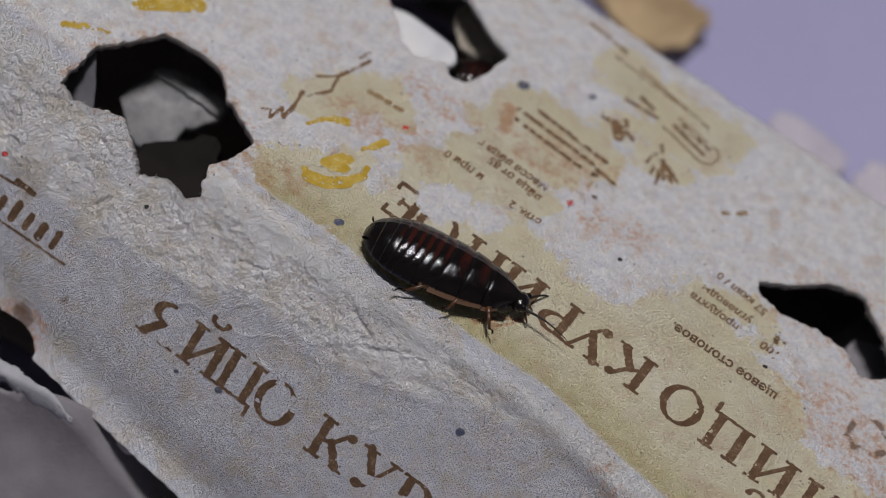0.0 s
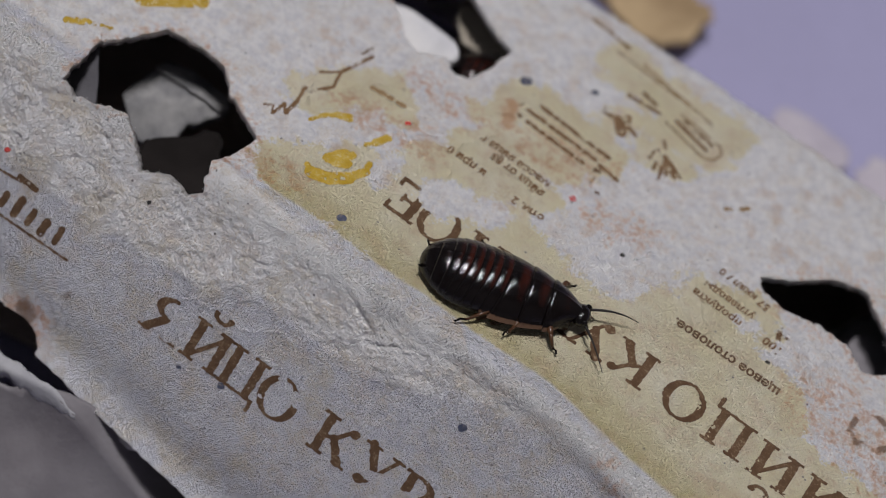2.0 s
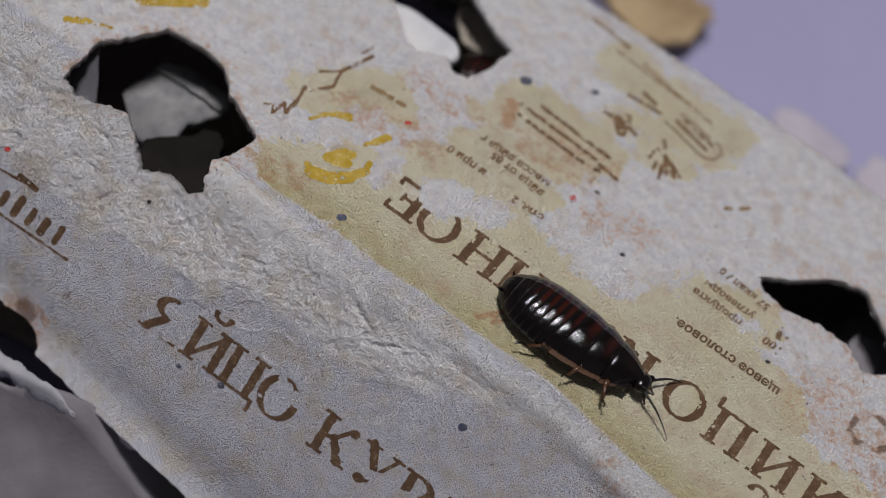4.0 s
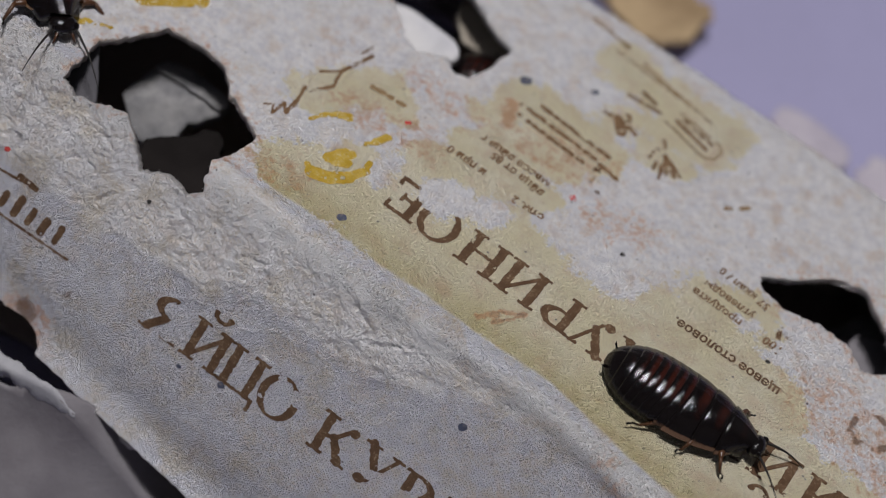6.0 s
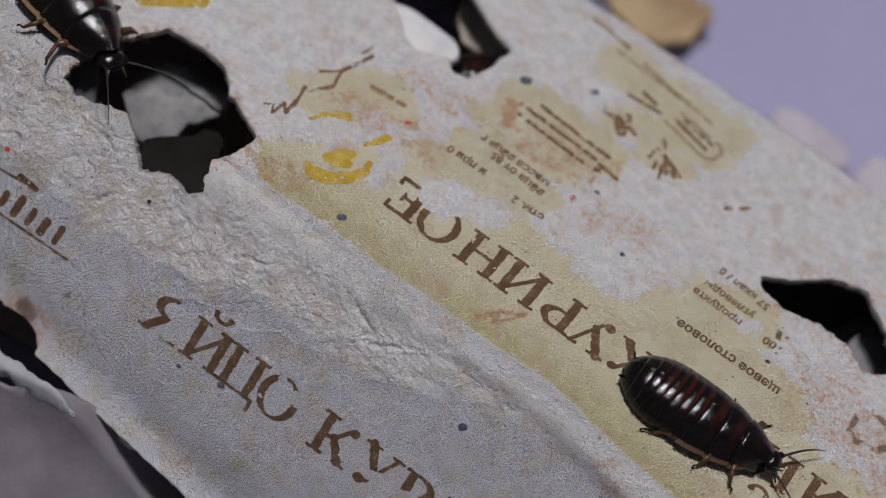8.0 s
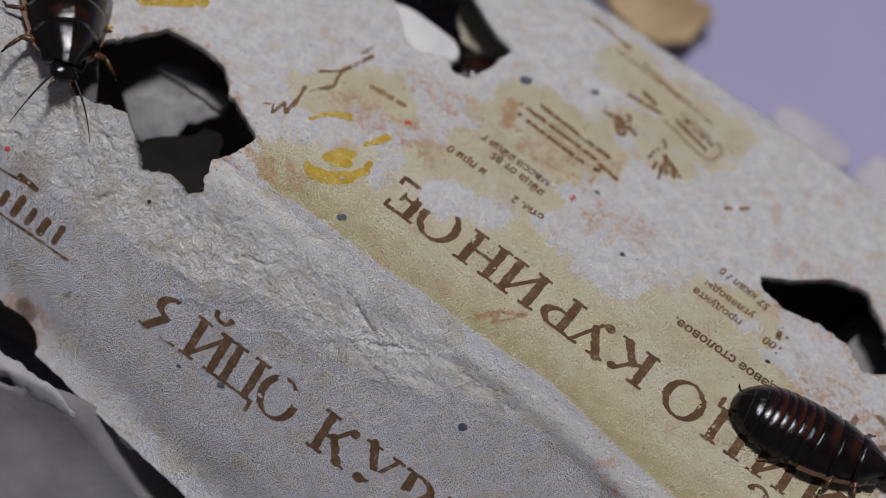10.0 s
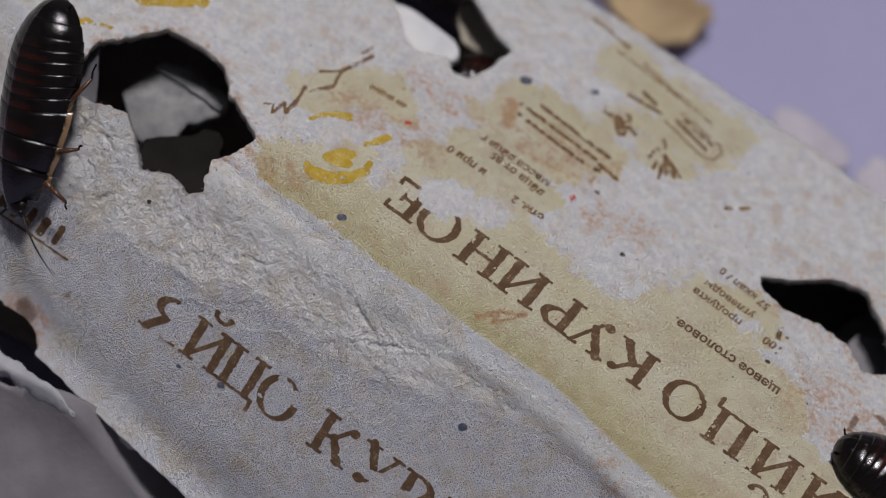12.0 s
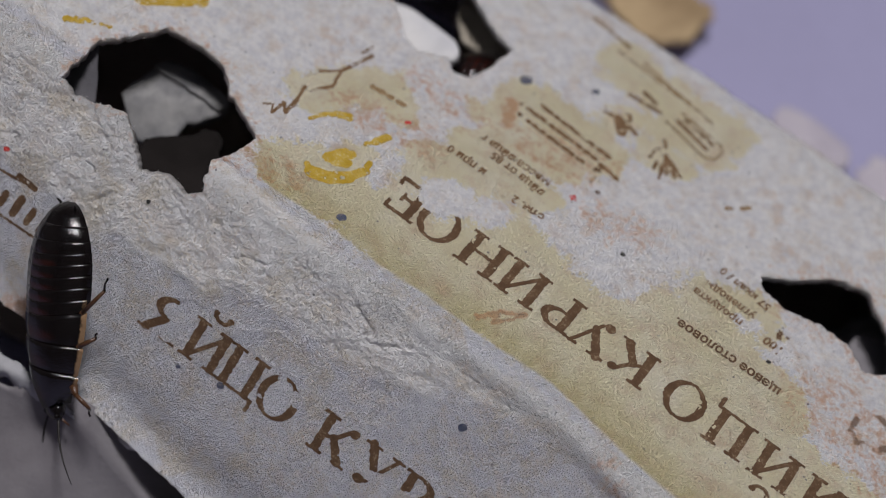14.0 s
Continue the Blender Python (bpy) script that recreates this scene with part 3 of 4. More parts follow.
def glyph(ch, x, y):
    """A slab-serif capital: whether each point is inked."""
    if ch == "Е":
        return stem(x, y, 0.1) | box(x, y, 0.1, 0.9, 0.78, 1) | box(x, y, 0.68, 0.74, 0.78, 1) | box(x, y, 0.1, 0, 0.84, 0.11) | \
            box(x, y, 0.74, 0, 0.84, 0.27) | box(x, y, 0.2, 0.45, 0.55, 0.55) | box(x, y, 0.5, 0.37, 0.57, 0.63)
    if ch == "О":
        return ring(x, y, 0.5, 0.5, 0.5, 0.53) & ~ring(x, y, 0.5, 0.5, 0.31, 0.45)
    if ch == "Н":
        return stem(x, y, 0.1) | stem(x, y, 0.74) | box(x, y, 0.2, 0.46, 0.85, 0.54)
    if ch in "ИЙ":
        k = stem(x, y, 0.1) | stem(x, y, 0.74) | stroke(x, y, 0.28, 0.16, 0.78, 0.84, 0.1)
        if ch == "Й":
            k = k | (ring(x, y, 0.52, 1.32, 0.25, 0.2) & ~ring(x, y, 0.52, 1.36, 0.17, 0.15) & (y < 1.32)) | ring(x, y, 0.33, 1.31, 0.08, 0.07) | ring(x, y, 0.71, 1.31, 0.08, 0.07)
        return k
    if ch == "Р":
        return stem(x, y, 0.1) | (ring(x, y, 0.4, 0.72, 0.42, 0.285) & ~ring(x, y, 0.36, 0.72, 0.25, 0.2) & (x > 0.28))
    if ch == "У":
        return stroke(x, y, 0.18, 0.98, 0.53, 0.33, 0.2) | stroke(x, y, 0.86, 0.98, 0.44, 0.14, 0.09) | ring(x, y, 0.28, 0.1, 0.13, 0.12) | \
            stroke(x, y, 0.28, 0.03, 0.46, 0.16, 0.08) | box(x, y, 0.0, 0.925, 0.42, 1) | box(x, y, 0.68, 0.925, 1.02, 1)
    if ch == "К":
        return stem(x, y, 0.1) | stroke(x, y, 0.3, 0.46, 0.52, 0.56, 0.09) | stroke(x, y, 0.5, 0.55, 0.76, 0.9, 0.1) | ring(x, y, 0.82, 0.88, 0.11, 0.1) | \
            stroke(x, y, 0.47, 0.52, 0.8, 0.08, 0.19) | box(x, y, 0.66, 0, 1.0, 0.075)
    if ch == "Ц":
        return stem(x, y, 0.1) | stem(x, y, 0.7) | box(x, y, 0.1, 0, 1.04, 0.075) | box(x, y, 0.96, -0.22, 1.04, 0.075) | stroke(x, y, 0.98, -0.2, 1.0, 0.03, 0.1)
    return stem(x, y, 0.72) | (ring(x, y, 0.62, 0.72, 0.42, 0.285) & ~ring(x, y, 0.66, 0.72, 0.25, 0.2) & (x < 0.74)) | stroke(x, y, 0.55, 0.45, 0.24, 0.08, 0.19) | \
        box(x, y, 0.02, 0, 0.36, 0.075)


def inked(name, inside, u0, u1, s0, s1, cell, mat, label="", lift=0.03, holder=None):
    """A film of ink on the lid, made of small cells where inside(u, s) holds."""
    uu, ss = np.arange(u0, u1 + cell, cell), np.arange(s0, s1 + cell, cell)
    U, S = np.meshgrid(uu, ss, indexing="ij")
    k = inside((U + cell / 2), (S + cell / 2))[:-1, :-1]
    idx = np.arange(U.size).reshape(U.shape)
    q = np.stack([idx[:-1, :-1], idx[1:, :-1], idx[1:, 1:], idx[:-1, 1:]], -1)[k]
    if not len(q):
        return None
    used, inv = np.unique(q, return_inverse=True)
    uf, sf = U.ravel()[used], S.ravel()[used]
    faces = inv.reshape(-1, 4)
    ob = mesh_object(name, form(uf, sf, lift), faces.tolist(), mat, holder or lid, label)
    flat_uv(ob.data, uf[faces.ravel()], sf[faces.ravel()])
    return ob


SIDE_WORN = [(-18.4, -20.6, -17.9, -21.4, 0.9), (-22.2, -19.6, -21.8, -19.4, 0.4), (-40.3, -24.6, -40.0, -19.5, 1.1), (-3.0, -23.8, 0.2, -22.6, 1.0), (2, -25.5, 9, -24.5, 3.0),
             (10, -25, 15, -22, 2.6)]


def lettering():
    top = [("Е", -23.2), ("О", -16.6), ("Н", -8.2), ("И", -0.8), ("Р", 5.6), ("У", 12.1), ("К", 19.2), ("О", 28.7), ("Ц", 36.8), ("Й", 45.3), ("Я", 53.6)]
    for ch, uc in top:
        cap = 6.9
        vc = 16.7 - 0.018 * uc

        def inside(u, s, ch=ch, uc=uc, vc=vc):
            x, y = (uc - u) / cap + 0.5, (vc - s) / cap + 0.5
            wear = 0.5 * fbm(u, s, 40, 0.8, 3) + 0.5 * fbm(u, s, 44, 3.0, 2)
            j = 0.02 * fbm(u, s, 47, 0.5, 2)
            return glyph(ch, x + j, y + j) & (printed(u, s) > -0.15) & (wear > -0.42)
        inked("letter", inside, uc - 5, uc + 5, vc - 7.5, vc + 5.5, 0.1, M_INK)
    for ch, uc in [("Я", -42.3), ("Й", -34.4), ("Ц", -27.6), ("О", -20.8), ("К", -10.2), ("У", -2.6), ("Р", 4.8), ("И", 12.2)]:
        cap, sc = 6.9, -22.5

        def inside(u, s, ch=ch, uc=uc):
            x, y = (u - uc) / cap + 0.5, (s - sc) / cap + 0.5
            wear = 0.5 * fbm(u, s, 41, 0.8, 3) + 0.5 * fbm(u, s, 45, 3.0, 2)
            j = 0.02 * fbm(u, s, 47, 0.5, 2)
            return glyph(ch, x + j, y + j) & (union(u, s, SIDE_WORN) + 0.5 * fbm(u, s, 50, 1.5, 3) < 0) & (wear > -0.5)
        inked("letter", inside, uc - 5, uc + 5, sc - 5.5, sc + 7.5, 0.1, M_INK)


lettering()


# ---------------------------------------------------------------- small print and drawings
def small_text(words, u, s, size, turn, mat, name="printed_line"):
    """A printed line in the built-in font, laid on the lid; turn in degrees in the lid's plane."""
    cu = bpy.data.curves.new("words", "FONT")
    cu.body, cu.size, cu.resolution_u, cu.offset = words, size, 2, 0.03 * size
    tmp = bpy.data.objects.new("words", cu)
    scene.collection.objects.link(tmp)
    me = bpy.data.meshes.new_from_object(tmp.evaluated_get(bpy.context.evaluated_depsgraph_get()))
    bpy.data.objects.remove(tmp)
    bm = bmesh.new()
    bm.from_mesh(me)
    bmesh.ops.triangulate(bm, faces=bm.faces[:])
    xy = np.array([v.co[:2] for v in bm.verts]).reshape(-1, 2)
    c, k = math.cos(radians(turn)), math.sin(radians(turn))
    if len(xy):
        p = form(u + xy[:, 0] * c - xy[:, 1] * k, s + xy[:, 0] * k + xy[:, 1] * c, 0.07)
        for v, q in zip(bm.verts, p.tolist()):
            v.co = q
    bpy.data.meshes.remove(me)
    bm.verts.index_update()
    order = [v.index for f in bm.faces for v in f.verts]
    ob = part(name, bm, mat, lid)
    if len(order):
        flat_uv(ob.data, xy[order, 0] + u, xy[order, 1] + s)
    return ob


def line_drawing(name, bars, mat, cell=0.11, wear=-0.35, label="", lift=0.03, mask=False):
    """Ink laid along round-ended strokes (u0, s0, u1, s1, half width)."""
    us = [b[0] for b in bars] + [b[2] for b in bars]
    vs = [b[1] for b in bars] + [b[3] for b in bars]
    r = max(b[4] for b in bars) + 0.5

    def inside(u, s):
        w = 0.6 * fbm(u, s, 52, 0.9, 3) + 0.4 * fbm(u, s, 55, 3.0, 2)
        k = (union(u, s, bars) + 0.12 * fbm(u, s, 58, 0.7, 2) > 0) & (w > wear)
        return k & (printed(u, s) > -0.8) if mask else k
    return inked(name, inside, min(us) - r, max(us) + r, min(vs) - r, max(vs) + r, cell, mat, label, lift)


def type_bars(rows, mat, r, wear=-0.3):
    """Print too small to read: broken bars along the lines."""
    for u0, s0, u1, s1 in rows:
        n = max(2, int(abs(u1 - u0) / 1.35))
        bars = []
        for i in range(n):
            if random.random() < 0.06:
                continue
            a, b = i / n, (i + 0.25 + 0.45 * random.random()) / n
            bars.append((u0 + (u1 - u0) * a, s0 + (s1 - s0) * a, u0 + (u1 - u0) * b, s0 + (s1 - s0) * b, r))
        line_drawing("print_line", bars, mat, 0.12, wear)


def prints():
    small_text("щевое столовое.", 39.6, 28.7, 2.35, 180.5, M_INK)
    small_text("продукта", 29.0, 35.4, 2.0, 178, M_MIDINK)
    small_text("углеводы", 30.0, 38.1, 2.0, 178, M_MIDINK)
    small_text("57 ккал / 0", 31.2, 41.3, 2.0, 173, M_MIDINK)
    small_text("100", 36.6, 35.3, 2.3, 172, M_MIDINK)
    small_text("и при 0", -16.4, 30.7, 2.1, 180, M_MIDINK)
    small_text("яйца от 85", -7.4, 34.0, 2.1, 176, M_MIDINK)
    small_text("масса яйца г", -7.6, 36.3, 2.1, 179, M_MIDINK)
    small_text("стм. 2", -4.9, 29.9, 2.1, 180, M_MIDINK)
    type_bars([(-18.6, 44.0, -5.6, 43.6), (-19.4, 46.2, -4.0, 45.7), (-18.2, 48.4, -2.6, 47.6), (-3.5, 45.2, 0.6, 44.6)], M_MIDINK, 0.42)
    type_bars([(-7.1, 61.6, -0.7, 62.3), (-5.6, 63.9, -2.4, 63.2), (1.6, 62.9, 8.6, 61.0), (2.6, 64.0, 9.0, 62.6)], M_MIDINK, 0.42)
    type_bars([(-20, 72, -12, 70.6), (-39.1, 31.7, -32.9, 32.1), (16.6, 53.2, 18.0, 53.8), (18.6, 54.6, 19.6, 56.2)], M_PALEINK, 0.5)
    line_drawing("rule_line", [(-8.7, 69.4, 8.25, 66.3, 0.3)], M_PALEINK, 0.12, -0.2)
    line_drawing("rule_line", [(-13.5, 68.5, 1.8, 67.4, 0.26)], M_PALEINK, 0.12, -0.1)
    line_drawing("frame_line", [(0.2, 61.4, 8.6, 59.4, 0.2), (8.6, 59.4, 10.2, 60.2, 0.2), (10.2, 60.2, 10.6, 62.4, 0.2), (10.6, 62.4, 9.6, 63.6, 0.2), (9.6, 63.6, 1.4, 64.9, 0.2)], M_PALEINK, 0.12, -0.4)
    # a leafy sprig, its leaves fanned out
    sprig = [(1.9, 57.8, 5.6, 52.4, 0.24)]
    for i, (dx, dy) in enumerate(((-0.6, -4.4), (0.6, -5.4), (2.0, -6.0), (3.6, -5.6), (4.6, -4.4), (4.9, -2.8))):
        x, y = 2.3 + 0.5 * (i % 3), 56.8 - 0.7 * (i % 3)
        sprig += [(x + 0.35 * dx, y + 0.35 * dy, x + 0.62 * dx, y + 0.62 * dy, 0.42), (x + 0.62 * dx, y + 0.62 * dy, x + 0.9 * dx, y + 0.9 * dy, 0.3)]
    line_drawing("leaf_drawing", sprig, M_MIDINK, 0.12, -0.25)
    line_drawing("bird_drawing", [(-8.4, 55.8, -5.5, 55.8, 0.7), (-6.0, 55.6, -4.2, 53.6, 0.8), (-5.0, 57.4, -4.0, 54.5, 0.6), (-3.6, 55.5, -2.4, 55.0, 0.4)], M_MIDINK, 0.12, -0.15)
    line_drawing("sprig_drawing", [(-4.2, 44.6, -0.2, 41.6, 0.7), (-3.0, 41.8, -1.0, 40.2, 0.5)], M_INK, 0.12, 0.05)
    line_drawing("sprig_drawing", [(34.2, 39, 35.0, 36.5, 0.4), (33, 37.5, 36, 37.8, 0.3)], M_INK, 0.12, 0.05)
    # the branch above the tracks
    line_drawing("branch_drawing", [(-47.6, 15.9, -47.3, 18.8, 0.3), (-47.3, 18.8, -46.2, 17.6, 0.35), (-46.2, 17.6, -46.2, 20.6, 0.4), (-46.2, 20.6, -46.9, 23.8, 0.3), (-46.9, 23.8, -45.9, 23.9, 0.4),
                 (-45.9, 23.9, -43.8, 27.2, 0.3), (-43.8, 27.2, -44.6, 30.8, 0.28), (-44.6, 30.8, -42.7, 36.9, 0.35), (-44.6, 30.8, -47.0, 28.3, 0.24), (-44.2, 36.2, -43.7, 38.0, 0.3),
                 (-48.4, 17.4, -47.6, 15.9, 0.22), (-49.5, 16.4, -48.4, 17.4, 0.2)], M_MIDINK, 0.12, -0.2)
    # yellow yolk marks
    line_drawing("yellow_mark", [(-38.0, 11.9, -36.6, 11.2, 0.5), (-36.6, 11.2, -34.0, 12.0, 1.15), (-34.0, 12.0, -31.8, 14.2, 1.15), (-31.8, 14.2, -30.6, 17.0, 0.8), (-30.6, 17.0, -30.9, 18.6, 0.5)], M_YELLOW, 0.13, -0.26)
    line_drawing("yellow_mark", [(-36.2, 15.2, -34.8, 17.6, 1.0), (-34.8, 17.6, -34.0, 18.0, 0.9), (-35.0, 15.2, -33.6, 16.2, 0.9)], M_YELLOW, 0.13, -0.25)
    line_drawing("yellow_mark", [(-32.5, 22.6, -31.6, 24.6, 0.7), (-33.4, 21.2, -33.0, 21.8, 0.4)], M_YELLOW, 0.13, -0.3)
    line_drawing("yellow_mark", [(-42.6, 19.2, -41.6, 21.4, 0.4), (-41.6, 21.4, -39.8, 23.2, 0.55), (-39.8, 23.2, -38.4, 23.8, 0.8)], M_YELLOW, 0.13, -0.3)
    line_drawing("yellow_mark", [(-75.5, 19.6, -69.0, 26.2, 1.3)], M_YELLOW, 0.13, -0.25)
    line_drawing("yellow_mark", [(-81, 7.8, -78.5, 9.6, 0.7), (-78, 10, -75, 11.6, 0.4)], M_YELLOW, 0.13, -0.2)
    # worn maker's mark: plain strokes and bars
    line_drawing("mark_rule", [(-76.0, -24.9, -60.0, -24.4, 0.22)], M_INK, 0.12, -0.5)
    line_drawing("mark_swoosh", [(-77.5, -18.9, -72.5, -18.4, 0.22), (-73.0, -17.8, -69.8, -18.0, 0.5)], M_INK, 0.12, -0.5)
    for i, (w, h) in enumerate(((0.5, 2.5), (0.6, 1.9), (0.7, 2.6), (0.6, 2.2), (0.7, 2.0), (0.55, 2.5))):
        a = -76.2 + 2.6 * i
        line_drawing("mark_bar", [(a, -23.3, a + 0.15, -23.3 + h, w)], M_INK, 0.11, -0.3)
    for u, s, r, c in [(-21.7, 50.7, 0.75, "blue"), (-3.6, 36.1, 0.45, "red"), (-28.5, 7.3, 0.6, "blue"), (4.6, -9.0, 0.55, "blue"), (8.0, 32.3, 0.33, "black"), (-12, 57.7, 0.55, "blue"),
                       (-31, 29.5, 0.4, "red"), (-77, -15.5, 0.35, "red"), (-29.5, -26.5, 0.5, "blue"), (35.5, 31.6, 0.3, "black"), (-53.5, -9.0, 0.3, "black"), (-36.5, -28, 0.3, "blue")]:
        line_drawing("fleck", [(u, s, u + 0.5 * r, s + 0.4 * r, r)], M_SPOT[c], 0.1, -0.5, c + " fleck")


prints()


# ---------------------------------------------------------------- the heap under the lid
def bumpy(name, cones, x0, x1, y0, y1, z0, thick, cell, mat, label, category, cut=None, seed=0):
    """A moulded tray: hollow pillars with blunt tops rising from a wavy floor (millimetres)."""
    def shape(u, s, off):
        z = z0 + 1.5 * fbm(u, s, 2 + seed, 30, 3) + 0.35 * fbm(u, s, 5 + seed, 3, 3)
        for cx, cy, h, rt, rb in cones:
            d = np.hypot(u - cx, s - cy) + 1.2 * fbm(u, s, 11 + seed, 9, 3)
            z = z + h * (1 - smooth(d, rt, rb))
        return np.stack([u, s, z + off], -1) * 0.001
    cut = cut or (lambda u, s: np.maximum(np.abs(u - (x0 + x1) / 2) - (x1 - x0) / 2, np.abs(s - (y0 + y1) / 2) - (y1 - y0) / 2) + 2.5 + fbm(u, s, 7 + seed, 8, 4))
    ob, _, _ = sheet(name, np.arange(x0, x1, cell), np.arange(y0, y1, cell), cut, shape, thick, mat)
    return tagged(ob, label, category)


def over_lid(x, y):
    """How far across the lid a place in the plan lies."""
    return (x - 3.9) * 0.535 + (y + 14.8) * 0.845


def pillar(tray, x, y, z, h, rt, rb, seed, mat):
    """A hollow blunt pillar of the tray."""
    n, prof = 40, [(rb + 3, 0.0), (rb, 0.06), (rb * 0.8 + rt * 0.2, 0.3), (rb * 0.45 + rt * 0.55, 0.62), (rt * 1.25, 0.88), (rt * 0.85, 0.975), (rt * 0.4, 1.0), (0.01, 1.0)]
    verts, faces = [], []
    for i, (r, f) in enumerate(prof):
        for k in range(n):
            a = 2 * math.pi * k / n
            sq = 1 + 0.10 * math.cos(4 * a)
            wob = 1 + 0.16 * float(fbm(np.array(x + 6 * math.cos(a)), np.array(y + 6 * math.sin(a) + 9 * f), 12 + seed, 5.0, 3))
            verts.append((x + r * sq * wob * math.cos(a), y + r * sq * wob * math.sin(a), z + h * f + 0.8 * (wob - 1) * 6 * f))
    for i in range(len(prof) - 1):
        for k in range(n):
            faces.append((i * n + k, i * n + (k + 1) % n, (i + 1) * n + (k + 1) % n, (i + 1) * n + k))
    return mesh_object("pillar", np.array(verts) * 0.001, faces, mat, tray)


def heap():
    def tray_cut(u, s):
        v = over_lid(u, s)
        return np.maximum(np.maximum(v - 80, -12 - v), np.maximum(-130 - u, u - 96)) + 1.2 * fbm(u, s, 8, 8, 4)
    tray = bumpy("egg_tray", [], -135, 98, -60, 125, 6.0, 1.6, 1.1, M_TRAY, "grey moulded-pulp egg tray with blunt pillars under the lid", "egg tray", tray_cut)
    for i, (x, y, h, rt, rb) in enumerate([(-46, 56, 22, 6, 13), (15, 76, 30, 7, 13), (-104, 74, 30, 5, 15), (-26, 14, 24, 5, 15), (28, 20, 22, 5, 15), (71, 6, 17, 7, 13)]):
        pillar(tray, x, y, 6.0, h, rt, rb, i, M_SCRAP if i == 1 else M_MIDGREY if i == 5 else M_TRAY)

    def bent(u, s, off):                               # u along the raised edge, s away from it
        z = 2.0 * fbm(u, s, 17, 24, 3) + 0.3 * fbm(u, s, 19, 3, 3) + 7.0 * np.exp(-np.clip(s, 0, 99) / 3.2) - 0.5 * np.clip(s, 0, 99) - 19 * (1 - smooth(u, -12, 8))
        return np.stack([u, s + 0.8 * fbm(u, 0 * s, 23, 9, 3), z + off], -1) * 0.001
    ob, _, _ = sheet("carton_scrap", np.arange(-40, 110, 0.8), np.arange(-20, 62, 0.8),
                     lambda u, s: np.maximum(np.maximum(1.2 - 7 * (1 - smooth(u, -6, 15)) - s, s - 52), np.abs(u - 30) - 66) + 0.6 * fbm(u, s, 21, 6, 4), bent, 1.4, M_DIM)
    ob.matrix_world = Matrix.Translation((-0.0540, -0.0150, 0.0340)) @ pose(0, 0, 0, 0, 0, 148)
    sheet("curled_edge", np.arange(-8, 60, 0.5), np.arange(-5, 4, 0.4),
          lambda u, s: np.maximum(np.maximum(-3.2 * smooth(u, 2, 24) - s, s - 0.2 - 0.4 * smooth(u, 0, 12)), np.abs(u - 32) - 29) + 0.9 * fbm(u, s, 22, 3, 4), lambda u, s, off: bent(u, s, off + 0.25), 1.8, M_FRAY,
          "pale frayed edge", ob)
    tagged(ob, "grey pulp carton scrap with a curled pale edge", "carton scrap")

    def chip(name, mat, label, sx, sy, m, seed, curl=4.0, crumple=1.2):
        def shp(u, s, off):
            return np.stack([u, s, curl * (u / sx) ** 2 + crumple * fbm(u, s, seed, 9, 3) + 0.3 * fbm(u, s, seed + 3, 2, 2) + off], -1) * 0.001
        o, _, _ = sheet(name, np.arange(-sx, sx, 0.7), np.arange(-sy, sy, 0.7),
                        lambda u, s: ((np.abs(u / sx) ** 2.6 + np.abs(s / sy) ** 2.6) ** 0.385 - 0.82) * min(sx, sy) + min(2.3, 0.24 * min(sx, sy)) * fbm(u, s, seed + 5, 7, 4), shp, 1.8, mat)
        o.matrix_world = m
        return tagged(o, label, "carton scrap", "torn carton scraps")
    chip("carton_scrap", M_TAN, "torn brown pulp scrap lying on the lilac sheet", 17, 9, pose(0.0400, 0.1010, 0.004, 6, 0, -48), 30)
    chip("carton_scrap", M_PALE, "torn pale pulp scrap beyond the lid", 10, 5, pose(0.0690, 0.0660, 0.003, 4, 0, -50), 34, 2.0)
    chip("carton_scrap", M_PALE, "torn pale pulp scrap beyond the lid", 13, 8, pose(0.0850, 0.0530, 0.003, 4, 0, -30), 38, 2.0)
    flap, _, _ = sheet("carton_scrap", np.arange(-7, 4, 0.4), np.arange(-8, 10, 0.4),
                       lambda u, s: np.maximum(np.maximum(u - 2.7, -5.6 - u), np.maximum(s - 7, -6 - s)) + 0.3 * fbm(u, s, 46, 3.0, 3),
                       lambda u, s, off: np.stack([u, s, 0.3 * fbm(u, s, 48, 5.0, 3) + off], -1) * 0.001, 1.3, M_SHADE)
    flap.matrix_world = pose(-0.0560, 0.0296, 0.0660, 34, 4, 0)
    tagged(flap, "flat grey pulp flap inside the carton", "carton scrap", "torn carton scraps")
    chip("carton_scrap", M_PULP, "pale pulp strip under the lid", 10, 3.9, pose(-0.0040, 0.0503, 0.0529, 4, 0, -42), 42, 0.5)
    chip("carton_scrap", M_SCRAP, "dull tan pulp scrap under the lid", 11, 6.5, pose(0.0108, 0.0548, 0.0465, 8, 0, -35), 58, 2.0)
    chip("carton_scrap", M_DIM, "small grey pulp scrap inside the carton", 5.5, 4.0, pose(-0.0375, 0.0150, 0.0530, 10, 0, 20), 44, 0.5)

    # added sheet; its dark colour paints the shaded inside below the hole
    chip("carton_scrap", M_INSIDE_SHADE, "near-black brown sheet added for the shade inside the carton", 9.0, 8.5, pose(-0.0410, 0.0215, 0.0545, 4, 0, 10), 21, 0.8)
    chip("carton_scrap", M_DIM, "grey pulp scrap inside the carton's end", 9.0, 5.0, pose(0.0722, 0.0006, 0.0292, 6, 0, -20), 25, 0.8)

